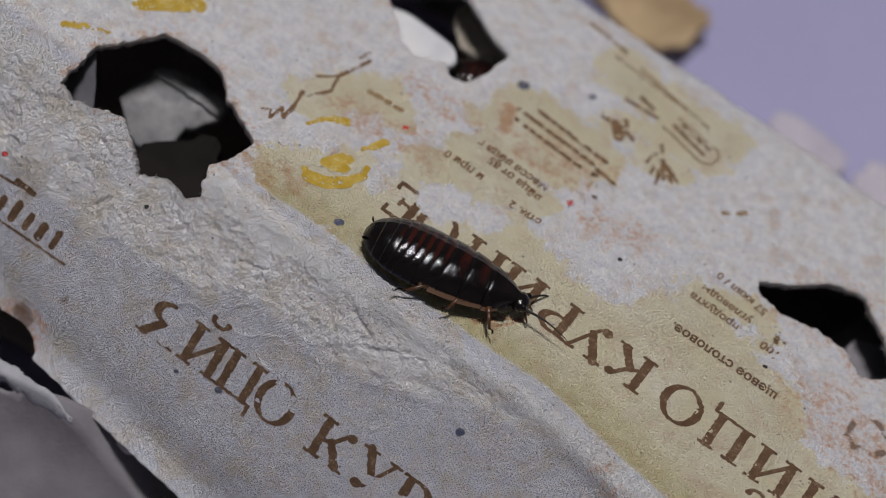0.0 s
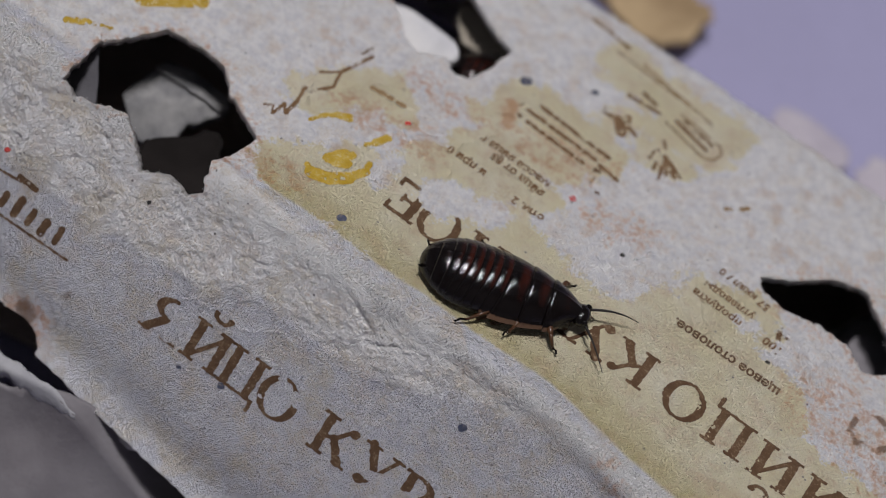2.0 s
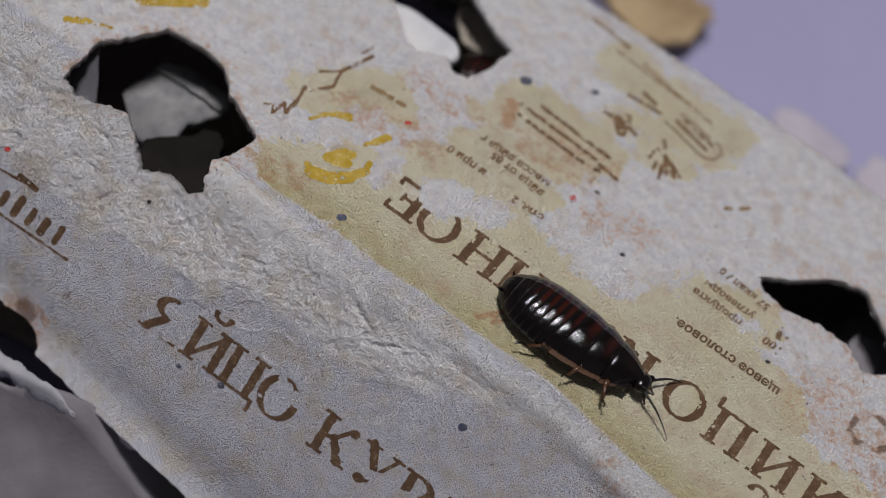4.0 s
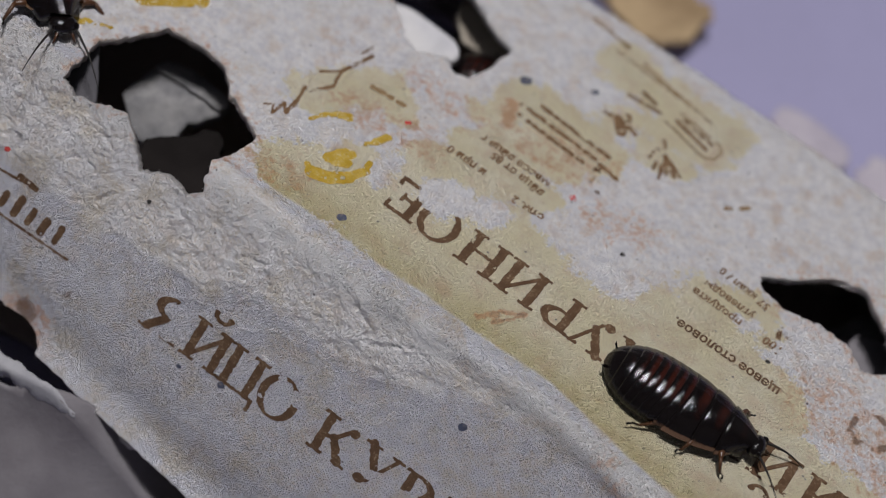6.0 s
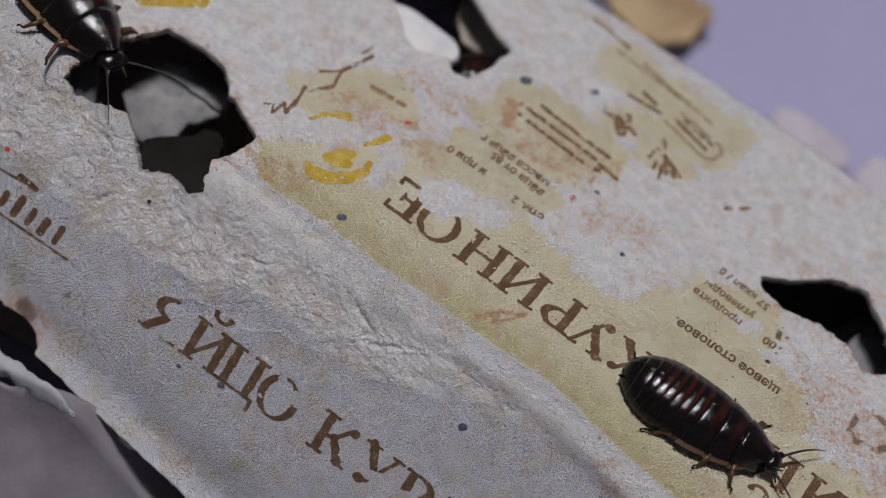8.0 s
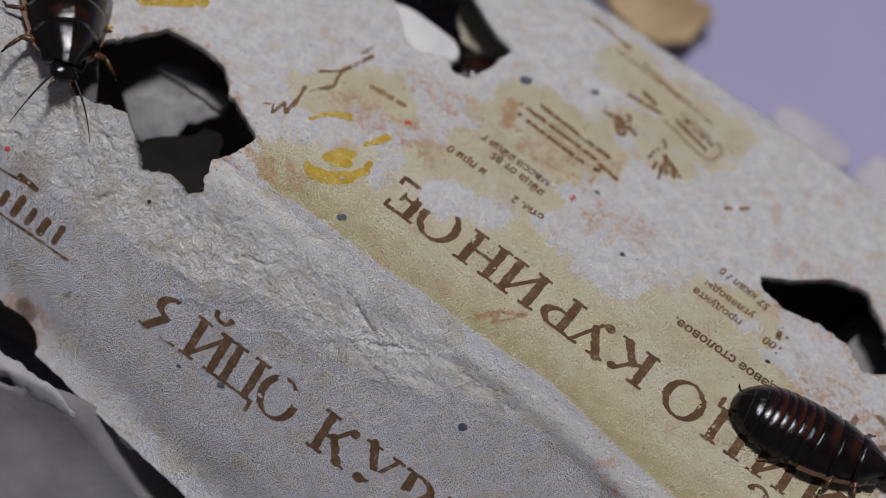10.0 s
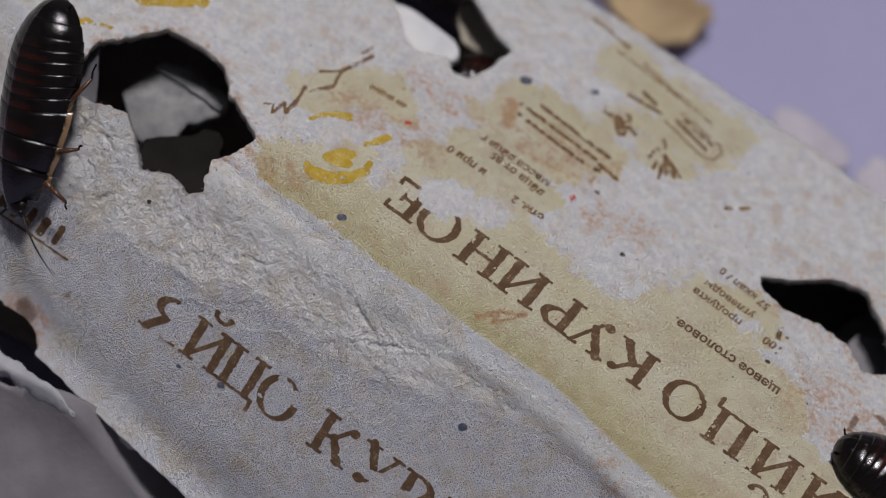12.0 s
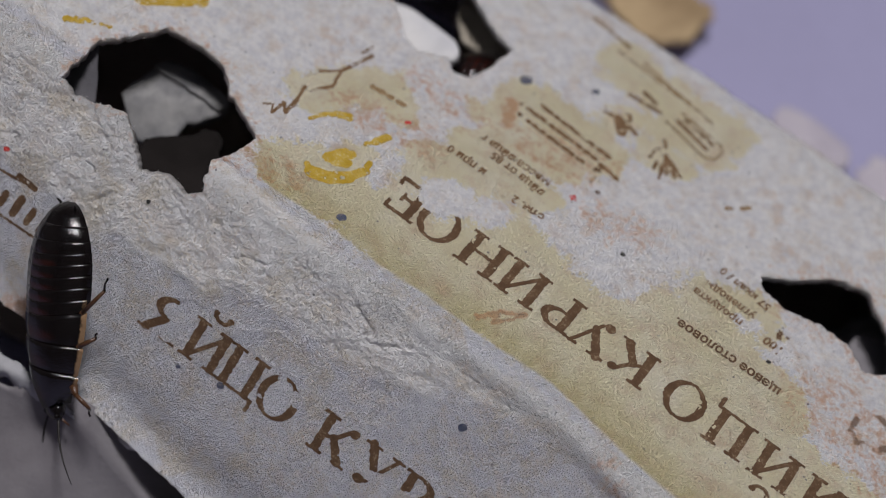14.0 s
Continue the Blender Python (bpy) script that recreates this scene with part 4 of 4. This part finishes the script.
    def folded(u, s, off):                             # an upper facet, a lower one bent down, a lapped strip along the far side
        z = -0.55 * np.clip(0.4 - 0.15 * (u + 7) - s, 0, 99) + 0.12 * s
        z = z - 0.5 * np.clip((s - 5.9) * 0.80 + (u - 0.4) * 0.60 + 1.2, 0, 9) + 0.5 * fbm(u, s, 52, 4.0, 4) + 0.12 * fbm(u, s, 54, 1.0, 2)
        return np.stack([u, s, z + off], -1) * 0.001
    outline = [(-7.6, 0.5), (-3.3, 4.6), (0.4, 6.4), (4.1, 4.8), (9.2, -0.2), (9.6, -2.3), (5.6, -3.6), (3.0, -3.6), (0.0, -6.7), (-5.2, -5.6)]
    ob, _, _ = sheet("carton_scrap", np.arange(-10, 12, 0.35), np.arange(-9, 9, 0.35), lambda u, s: -polygon(u, s, outline) + 0.4 * fbm(u, s, 57, 2.0, 3), folded, 1.3, M_MIDGREY)
    sheet("lapped_strip", np.arange(-10, 12, 0.35), np.arange(-9, 9, 0.35), lambda u, s: np.maximum(-polygon(u, s, outline), -2.4 - (s - 5.9) * 0.80 - (u - 0.4) * 0.60) + 0.3 * fbm(u, s, 60, 2.0, 3),
          lambda u, s, off: folded(u, s, off + 0.9), 0.8, M_MIDGREY, "strip lapped over the fold", ob)
    ob.matrix_world = pose(-0.0437, 0.0350, 0.0556)
    tagged(ob, "folded pale pulp scrap inside the carton", "carton scrap", "torn carton scraps")


heap()


def rim_ply():
    """A second ply come away under the lid's lower edge."""
    def shape(u, k, off):
        bow = np.clip(1 - ((u + 40.5) / 9.0) ** 2, 0, 1)
        s = low_edge(u) + 2.4 - k
        a = np.interp(s, _ss, _an)
        h = relief(u, np.maximum(s, low_edge(u))) - 1.9 - 1.3 * bow + 0.3 * fbm(u, k, 49, 3.0, 3) + off
        return np.stack([u, np.interp(s, _ss, _V) - h * np.sin(a), np.interp(s, _ss, _N) + h * np.cos(a)], -1) * 0.001
    ob, _, _ = sheet("loose_ply", np.arange(-62, -20, 0.4), np.arange(-1, 5, 0.3),
                     lambda u, k: np.maximum(np.maximum(-0.5 - k, k - 1.6 - 3.5 * np.clip(1 - ((u + 40.5) / 8.0) ** 2, 0, 1)), np.abs(u + 41) - 12) + 0.5 * fbm(u, k, 53, 2.0, 3),
                     shape, 0.8, M_PULP, "pale ply split from the rim", lid)


def torn_fibres():
    """Short fibres that stand out of the torn rims."""
    bm = bmesh.new()
    rnd = np.random.default_rng(4)
    us, ss = [], []
    for pts in HOLES:
        for (u0, s0), (u1, s1) in zip(pts, pts[1:] + pts[:1]):
            f = rnd.random(int(1 + 1.3 * math.hypot(u1 - u0, s1 - s0)))
            us.append(u0 + (u1 - u0) * f)
            ss.append(s0 + (s1 - s0) * f)
    rim = rnd.uniform(-60, 20, 130)
    us.append(rim)
    ss.append(low_edge(rim))
    u, s = np.concatenate(us), np.concatenate(ss)
    for _ in range(6):                                 # slide to the torn edge
        c = hole_value(u, s)
        gu, gs = (hole_value(u + 0.1, s) - c) / 0.1, (hole_value(u, s + 0.1) - c) / 0.1
        g2 = np.maximum(gu * gu + gs * gs, 0.2)
        u, s = u - 0.6 * (c + 0.15) * gu / g2, s - 0.6 * (c + 0.15) * gs / g2
    g = np.sqrt(g2)
    base = form(u, s, -rnd.uniform(0.1, 1.2, u.shape))
    for k in range(len(u)):
        ln = rnd.uniform(0.2, 0.75)
        a = Vector(base[k].tolist())
        d = Vector((gu[k] / g[k] + rnd.uniform(-0.9, 0.9), 0.8 * (gs[k] / g[k] + rnd.uniform(-0.9, 0.9)), rnd.uniform(-0.5, 0.5))).normalized() * ln * 0.001
        side = Vector(rnd.uniform(-1, 1, 3).tolist()) * 0.0002 * ln
        tube(bm, [a - d * 0.3, a + d * 0.4 + side, a + d], [0.00005, 0.000045, 0.00002], 3)
    tagged(part("torn_fibre", bm, M_PULP, lid, "short pale fibres on the torn rims"), kind="stuff")


# ---------------------------------------------------------------- cockroaches
def tube(bm, pts, radii, n=7):
    """A tapered round limb through points."""
    rings = []
    for i, (p, r) in enumerate(zip(pts, radii)):
        d = (pts[min(i + 1, len(pts) - 1)] - pts[max(i - 1, 0)]).normalized()
        a = d.orthogonal().normalized()
        b = d.cross(a)
        rings.append([bm.verts.new(p + r * (math.cos(2 * math.pi * k / n) * a + math.sin(2 * math.pi * k / n) * b)) for k in range(n)])
    for r0, r1 in zip(rings, rings[1:]):
        for k in range(n):
            bm.faces.new((r0[k], r0[(k + 1) % n], r1[(k + 1) % n], r1[k]))
    bm.faces.new(rings[0][::-1])
    bm.faces.new(rings[-1])


def cockroach(name, length, width, height, mat, label, edge_wide, reach_out=10.5, stride=1.0):
    """A wingless cockroach, head along +x, feet at z = 0 (millimetres inside)."""
    root = new(name)
    tagged(root, label, "cockroach", "cockroaches")
    L, W, H = length, width / 2, height
    low = 1.3

    def half(x):                                       # body outline; x from 0 at the tail to 1 at the head
        if x < 0.40:
            return W * max(0.05, math.sqrt(max(0.0, 1 - (1 - x / 0.40) ** 2.4)) ** 1.05)
        return W * (1 - 0.66 * ((x - 0.40) / 0.60) ** 2.0)

    def tall(x):
        if x < 0.35:
            return H * max(0.06, math.sqrt(max(0.0, 1 - (1 - x / 0.35) ** 2.2)))
        return H * (1 - 0.62 * ((x - 0.35) / 0.65) ** 3.2)

    def plate(pname, x0, x1, band, edge, tilt, lab=""):
        """One back plate, its hind edge standing over the next."""
        rows, cols = 7, 48
        verts, bands, edges, faces = [], [], [], []
        for i in range(rows + 2):
            a = min(i, rows) / rows
            x = x1 + (max(x0 - 0.018, 0.002) - x1) * a             # front to back
            lift = tilt * (a - 0.35) + 0.16 * math.sin(math.pi * a) - (0.22 if i > rows else 0)
            sweep = (0.035 * float(smooth(x, 0.08, 0.3)) - 0.012 * float(smooth(x, 0.5, 0.56)) * 3.6) if x1 < 0.9 else -0.02
            for j in range(cols + 1):
                ph = radians(-98 + 196 * j / cols)
                k = max(0.0, (abs(math.degrees(ph)) - 72) / 26) if edge > 0.4 else 0.0
                pc = math.copysign(min(abs(ph), radians(72)), ph) if edge > 0.4 else ph
                sy = math.sin(pc) * (1 + 0.15 * k * edge)
                cz = math.copysign(abs(math.cos(pc)) ** 1.15, math.cos(pc)) * (1 - 0.85 * k)
                xx = x - sweep * abs(sy) ** 2.2 * (0.3 + 0.7 * a) - (0.075 * (1 - a) ** 1.5 * sy * sy if x1 > 0.9 else 0)
                verts.append(((xx - 0.5) * L, half(x) * sy * (0.985 + 0.045 * a) + 0.25 * lift * sy, low + tall(x) * 0.92 * cz + lift * max(cz, 0.0) + 0.13 * math.exp(-(sy / 0.075) ** 2) * (1 if cz > 0 else 0)))
                mid = math.exp(-(sy / 0.72) ** 4)
                bands.append(band * mid * (0.15 + 0.85 * float(smooth(a, 0.02, 0.3)) * (1 - float(smooth(a, 0.45, 0.8)))))
                edges.append(edge * float(smooth(k, 0.5 - 0.5 * edge_wide, 1.0 - 0.5 * edge_wide)) if k else 0.0)
        n = cols + 1
        for i in range(rows + 1):
            for j in range(cols):
                faces.append((i * n + j, i * n + j + 1, (i + 1) * n + j + 1, (i + 1) * n + j))
        ob = mesh_object(pname, np.array(verts) * 0.001, faces, mat, root, lab)
        put_attribute(ob.data, "band", bands)
        put_attribute(ob.data, "edge", edges)
        return ob

    # belly
    bm = bmesh.new()
    rings = []
    for i in range(15):
        x = 0.015 + 0.90 * i / 14
        rings.append([bm.verts.new(Vector(((x - 0.5) * L, 0.93 * half(x) * math.sin(p), low + 0.70 * tall(x) * math.cos(p) if math.cos(p) > 0 else low + 0.55 * math.cos(p))) * 0.001)
                      for p in (2 * math.pi * k / 20 for k in range(20))])
    for r0, r1 in zip(rings, rings[1:]):
        for k in range(20):
            bm.faces.new((r0[k], r1[k], r1[(k + 1) % 20], r0[(k + 1) % 20]))
    bm.faces.new(rings[0])
    bm.faces.new(rings[-1][::-1])
    part("belly", bm, M_BLACK, root, "dark belly")

    # back plates from the tail forward
    cuts = [0.0, 0.105, 0.175, 0.235, 0.29, 0.345, 0.40, 0.455, 0.52]
    for i in range(8):
        plate("abdomen_plate", cuts[i] + 0.004, cuts[i + 1], min(1.0, 0.1 + 0.3 * i), 0.0 if i < 7 else 0.6, 0.16)
    plate("thorax_plate", 0.52, 0.64, 0.9, 1.0, 0.24, "dark plate with a pale edge")
    plate("thorax_plate", 0.64, 0.77, 0.8, 1.0, 0.24, "dark plate with a pale edge")
    plate("neck_shield", 0.77, 0.955, 0.6, 0.9, 0.22, "dark shield with a pale edge")
    # head, eyes, feelers, tail spikes
    bm = bmesh.new()
    bmesh.ops.create_uvsphere(bm, u_segments=18, v_segments=12, radius=1.0)
    for v in bm.verts:
        v.co = Vector((v.co.x * 0.055 * L + 0.462 * L, v.co.y * 0.27 * W * 1.25, v.co.z * 1.35 + low + 1.0)) * 0.001
    head = part("head", bm, M_BLACK, root)
    for sgn in (-1, 1):
        bm = bmesh.new()
        bmesh.ops.create_uvsphere(bm, u_segments=10, v_segments=8, radius=1.0)
        for v in bm.verts:
            v.co = Vector((v.co.x * 0.6 + 0.487 * L, v.co.y * 0.42 + sgn * 0.27 * W, v.co.z * 0.7 + low + 1.3)) * 0.001
        part("eye", bm, M_BLACK, head)
        bm = bmesh.new()
        tube(bm, [Vector((-0.47 * L, sgn * 0.34 * W, low + 0.6)) * 0.001, Vector((-0.488 * L, sgn * 0.42 * W, low + 0.9)) * 0.001,
                  Vector((-0.496 * L, sgn * 0.47 * W, low + 1.2)) * 0.001], [0.00028, 0.0002, 0.00005])
        part("tail_spike", bm, M_BLACK, root)
        bm = bmesh.new()
        tube(bm, [Vector((0.2 * k, sgn * 0.12 * k, -0.22 * k)) * 0.001 for k in (0, 3, 6)], [0.00025, 0.0002, 0.00012])
        palp = part("mouth_feeler", bm, M_LEG, head)
        palp.location = Vector((0.50 * L, sgn * 0.16 * W, low + 0.6)) * 0.001
    feelers = []
    for sgn in (-1, 1):
        bm = bmesh.new()
        n = 16
        tube(bm, [Vector((reach_out * k / n, sgn * 0.5 * math.sin(k / n * 1.8), 0.6 * math.sin(k / n * 3.0) - 0.8 * (k / n) ** 2)) * 0.001 for k in range(n + 1)],
             [0.00024 * (1 - 0.78 * k / n) for k in range(n + 1)], 6)
        f = part("antenna", bm, M_FEELER, root, "thin black antenna")
        f.location = Vector((0.49 * L, sgn * 0.24 * W, low + 1.1)) * 0.001
        feelers.append((f, sgn))
    # six jointed legs
    legs = []
    for x, out, back, sc in ((0.80, 1.0, 0.55, 0.80), (0.66, 1.0, -0.35, 0.95), (0.52, 1.0, -0.95, 1.15)):
        for sgn in (-1, 1):
            hip = Vector(((x - 0.5) * L, sgn * 0.42 * W, low - 0.1))
            reach = 0.46 * W * sc * stride
            knee = Vector((back * reach * 0.55, sgn * (0.36 * W + 0.14 * W * sc) * (0.7 + 0.3 * stride), 0.8))
            foot = knee + Vector((back * reach * 0.9, sgn * reach * 0.5, -low - 0.45))
            toe = foot + Vector((back * 1.3 * sc * stride, sgn * 0.9 * sc * (2.2 - 1.2 * stride), -0.12))
            bm = bmesh.new()
            tube(bm, [Vector((0, 0, 0)) * 0.001, knee * 0.5 * 0.001, knee * 0.001], [0.00055, 0.00062 * (0.5 + 0.5 * stride), 0.00032 * (0.5 + 0.5 * stride)], 8)
            leg = part("leg", bm, M_LEG, root, "amber-brown spiny leg")
            leg.location = hip * 0.001
            bm = bmesh.new()
            tube(bm, [knee * 0.001, (knee * 0.5 + foot * 0.5) * 0.001, foot * 0.001], [0.00028 * (0.4 + 0.6 * stride), 0.00029 * (0.4 + 0.6 * stride), 0.0002 * (0.4 + 0.6 * stride)], 7)
            d = (foot - knee).normalized()
            for k in range(6):                         # spines along the shin
                p = knee + (foot - knee) * (0.22 + 0.13 * k)
                q = p + d * 0.5 + Vector((0.3 * (-1) ** k, sgn * 0.25, 0.3))
                sb = bmesh.new()
                tube(sb, [p * 0.001, q * 0.001], [0.00011, 0.00003], 4)
                part("spine", sb, M_LEG, leg)
            part("shin", bm, M_LEG, leg)
            bm = bmesh.new()
            bend = Vector((0.35 * (1 if back > 0 else -1), 0.0, 0.22))
            tube(bm, [foot * 0.001, (foot * 0.6 + toe * 0.4 + bend) * 0.001, (toe + bend * 0.4) * 0.001, (toe + bend * 0.9) * 0.001], [0.0002, 0.00016, 0.00018, 0.00008], 6)
            part("foot", bm, M_BLACK, leg)
            legs.append((leg, sgn, x))
    return root, feelers, legs


rim_ply()
torn_fibres()

R1 = [(0, -11.2, 9.8, 11.5, -15), (0.5, -8.6, 10.3, 11, -12), (1.0, -6.3, 10.9, 11, -8), (1.5, -3.9, 12.3, 17, -3), (2.0, -2.6, 12.7, 17, -3), (2.5, -0.4, 12.8, 10, -9), (3.0, 2.9, 12.7, 4, -14),
      (3.2, 4.4, 12.7, 2, -15), (5.3, 21.9, 13.4, -4, -12), (5.5, 24.4, 13.8, -3, -11), (6.0, 28.9, 14.1, 4, -5), (6.5, 31.0, 14.0, 1.5, 1), (7.5, 31.5, 14.1, 1.5, -1), (8.2, 32.4, 14.3, 2, -2),
      (10.3, 50.0, 23.6, 12, -4), (10.5, 51.6, 23.9, 10, -4), (11.0, 56.4, 24.2, 6, -4), (11.5, 60.2, 25.0, 4, -4), (12.0, 63.7, 25.6, 4, -4), (12.5, 67.4, 26.6, 4, -5), (13.0, 71.3, 27.8, 4, -5),
      (14, 79.9, 29.2, 4, -5)]
R2 = [(0, -128, 56.0, -51, 0), (5.3, -98.0, 19.0, -50, 0), (5.7, -94.5, 15.6, -46, -4), (6.1, -92.0, 13.4, -32, -9), (6.5, -89.3, 12.0, -19, -10), (7.0, -87.8, 12.0, -20, -10),
      (7.5, -86.2, 11.6, -21, -10), (8.2, -84.6, 10.2, -24, -10), (10.3, -83.6, 10.0, -58, -12), (10.6, -81.6, 6.4, -62, -6), (11.0, -77.9, 1.8, -67, 8), (11.5, -75.5, -1.2, -70, 18),
      (12.0, -73.6, -5.0, -72, 26), (12.5, -71.2, -10.2, -67, 29), (12.8, -68.2, -13.8, -66, 31), (13.2, -64.4, -18.6, -66, 34), (13.6, -59.4, -24.2, -65, 37), (14, -54.1, -28.9, -63, 39)]

roach_a = cockroach("cockroach", 26.5, 11.8, 4.9, M_SHELL, "glossy dark cockroach with red-brown bands walking over the cream print", 0.7, 8.0)
roach_b = cockroach("cockroach", 33.5, 13.6, 6.4, M_BLACK, "larger glossy black cockroach with pale plate edges crossing the grey side", 0.55, 10.5, 1.4)
roach_c = cockroach("cockroach", 25.0, 11.5, 5.0, M_SHELL, "dark red-brown cockroach resting under the lid", 0.6)
roach_c[0].matrix_world = pose(0.0105, 0.0420, 0.0452, 6, 0, -25)


def stand(u, s, heading, lift=0.0, roll=0.0):
    """The pose of something that stands on the lid and faces that way in its plane."""
    a = np.interp(s, _ss, _an)
    p = Vector((u, float(np.interp(s, _ss, _V)) - lift * math.sin(a), float(np.interp(s, _ss, _N)) + lift * math.cos(a))) * 0.001
    n = Vector((0, -math.sin(a), math.cos(a)))
    t = Vector((0, math.cos(a), math.sin(a)))
    f = (math.cos(radians(heading)) * Vector((1, 0, 0)) + math.sin(radians(heading)) * t).normalized()
    m = Matrix((f, n.cross(f), n)).transposed().to_4x4()
    return LID @ Matrix.Translation(p) @ m @ pose(0, 0, 0, roll)


def gait(roach, rows, stride, sweep):
    """Feelers sway and legs swing as far as the body has gone."""
    root, feelers, legs = roach
    walk(root, [(t, stand(u, s, h, lift, roll)) for t, u, s, h, lift, roll in rows])
    ts = [0.25 * i for i in range(57)]
    gone = np.interp(ts, [r[0] for r in rows], np.concatenate([[0], np.cumsum([math.hypot(b[1] - a[1], b[2] - a[2]) for a, b in zip(rows, rows[1:])])]))
    for f, sgn in feelers:
        loc = f.location.copy()
        walk(f, [(t, Matrix.Translation(loc) @ pose(0, 0, 0, 0, 6 + 10 * math.sin(2.1 * t + sgn), sgn * (sweep + 22 * math.sin(1.7 * t + 1.3 * sgn)))) for t in ts])
    for i, (leg, sgn, x) in enumerate(legs):
        loc = leg.location.copy()
        ph = math.pi * ((i // 2 + (sgn > 0)) % 2)
        walk(leg, [(t, Matrix.Translation(loc) @ pose(0, 0, 0, 0, 0, 14 * math.sin(2 * math.pi * g / stride + ph))) for t, g in zip(ts, gone)])


def motions():
    gait(roach_a, [(t, u, s, h, 0.3, r) for t, u, s, h, r in R1], 9.0, 30)
    gait(roach_b, [(t, u, s, h, 0.6 + 0.06 * r, r) for t, u, s, h, r in R2], 11.0, 28)


motions()
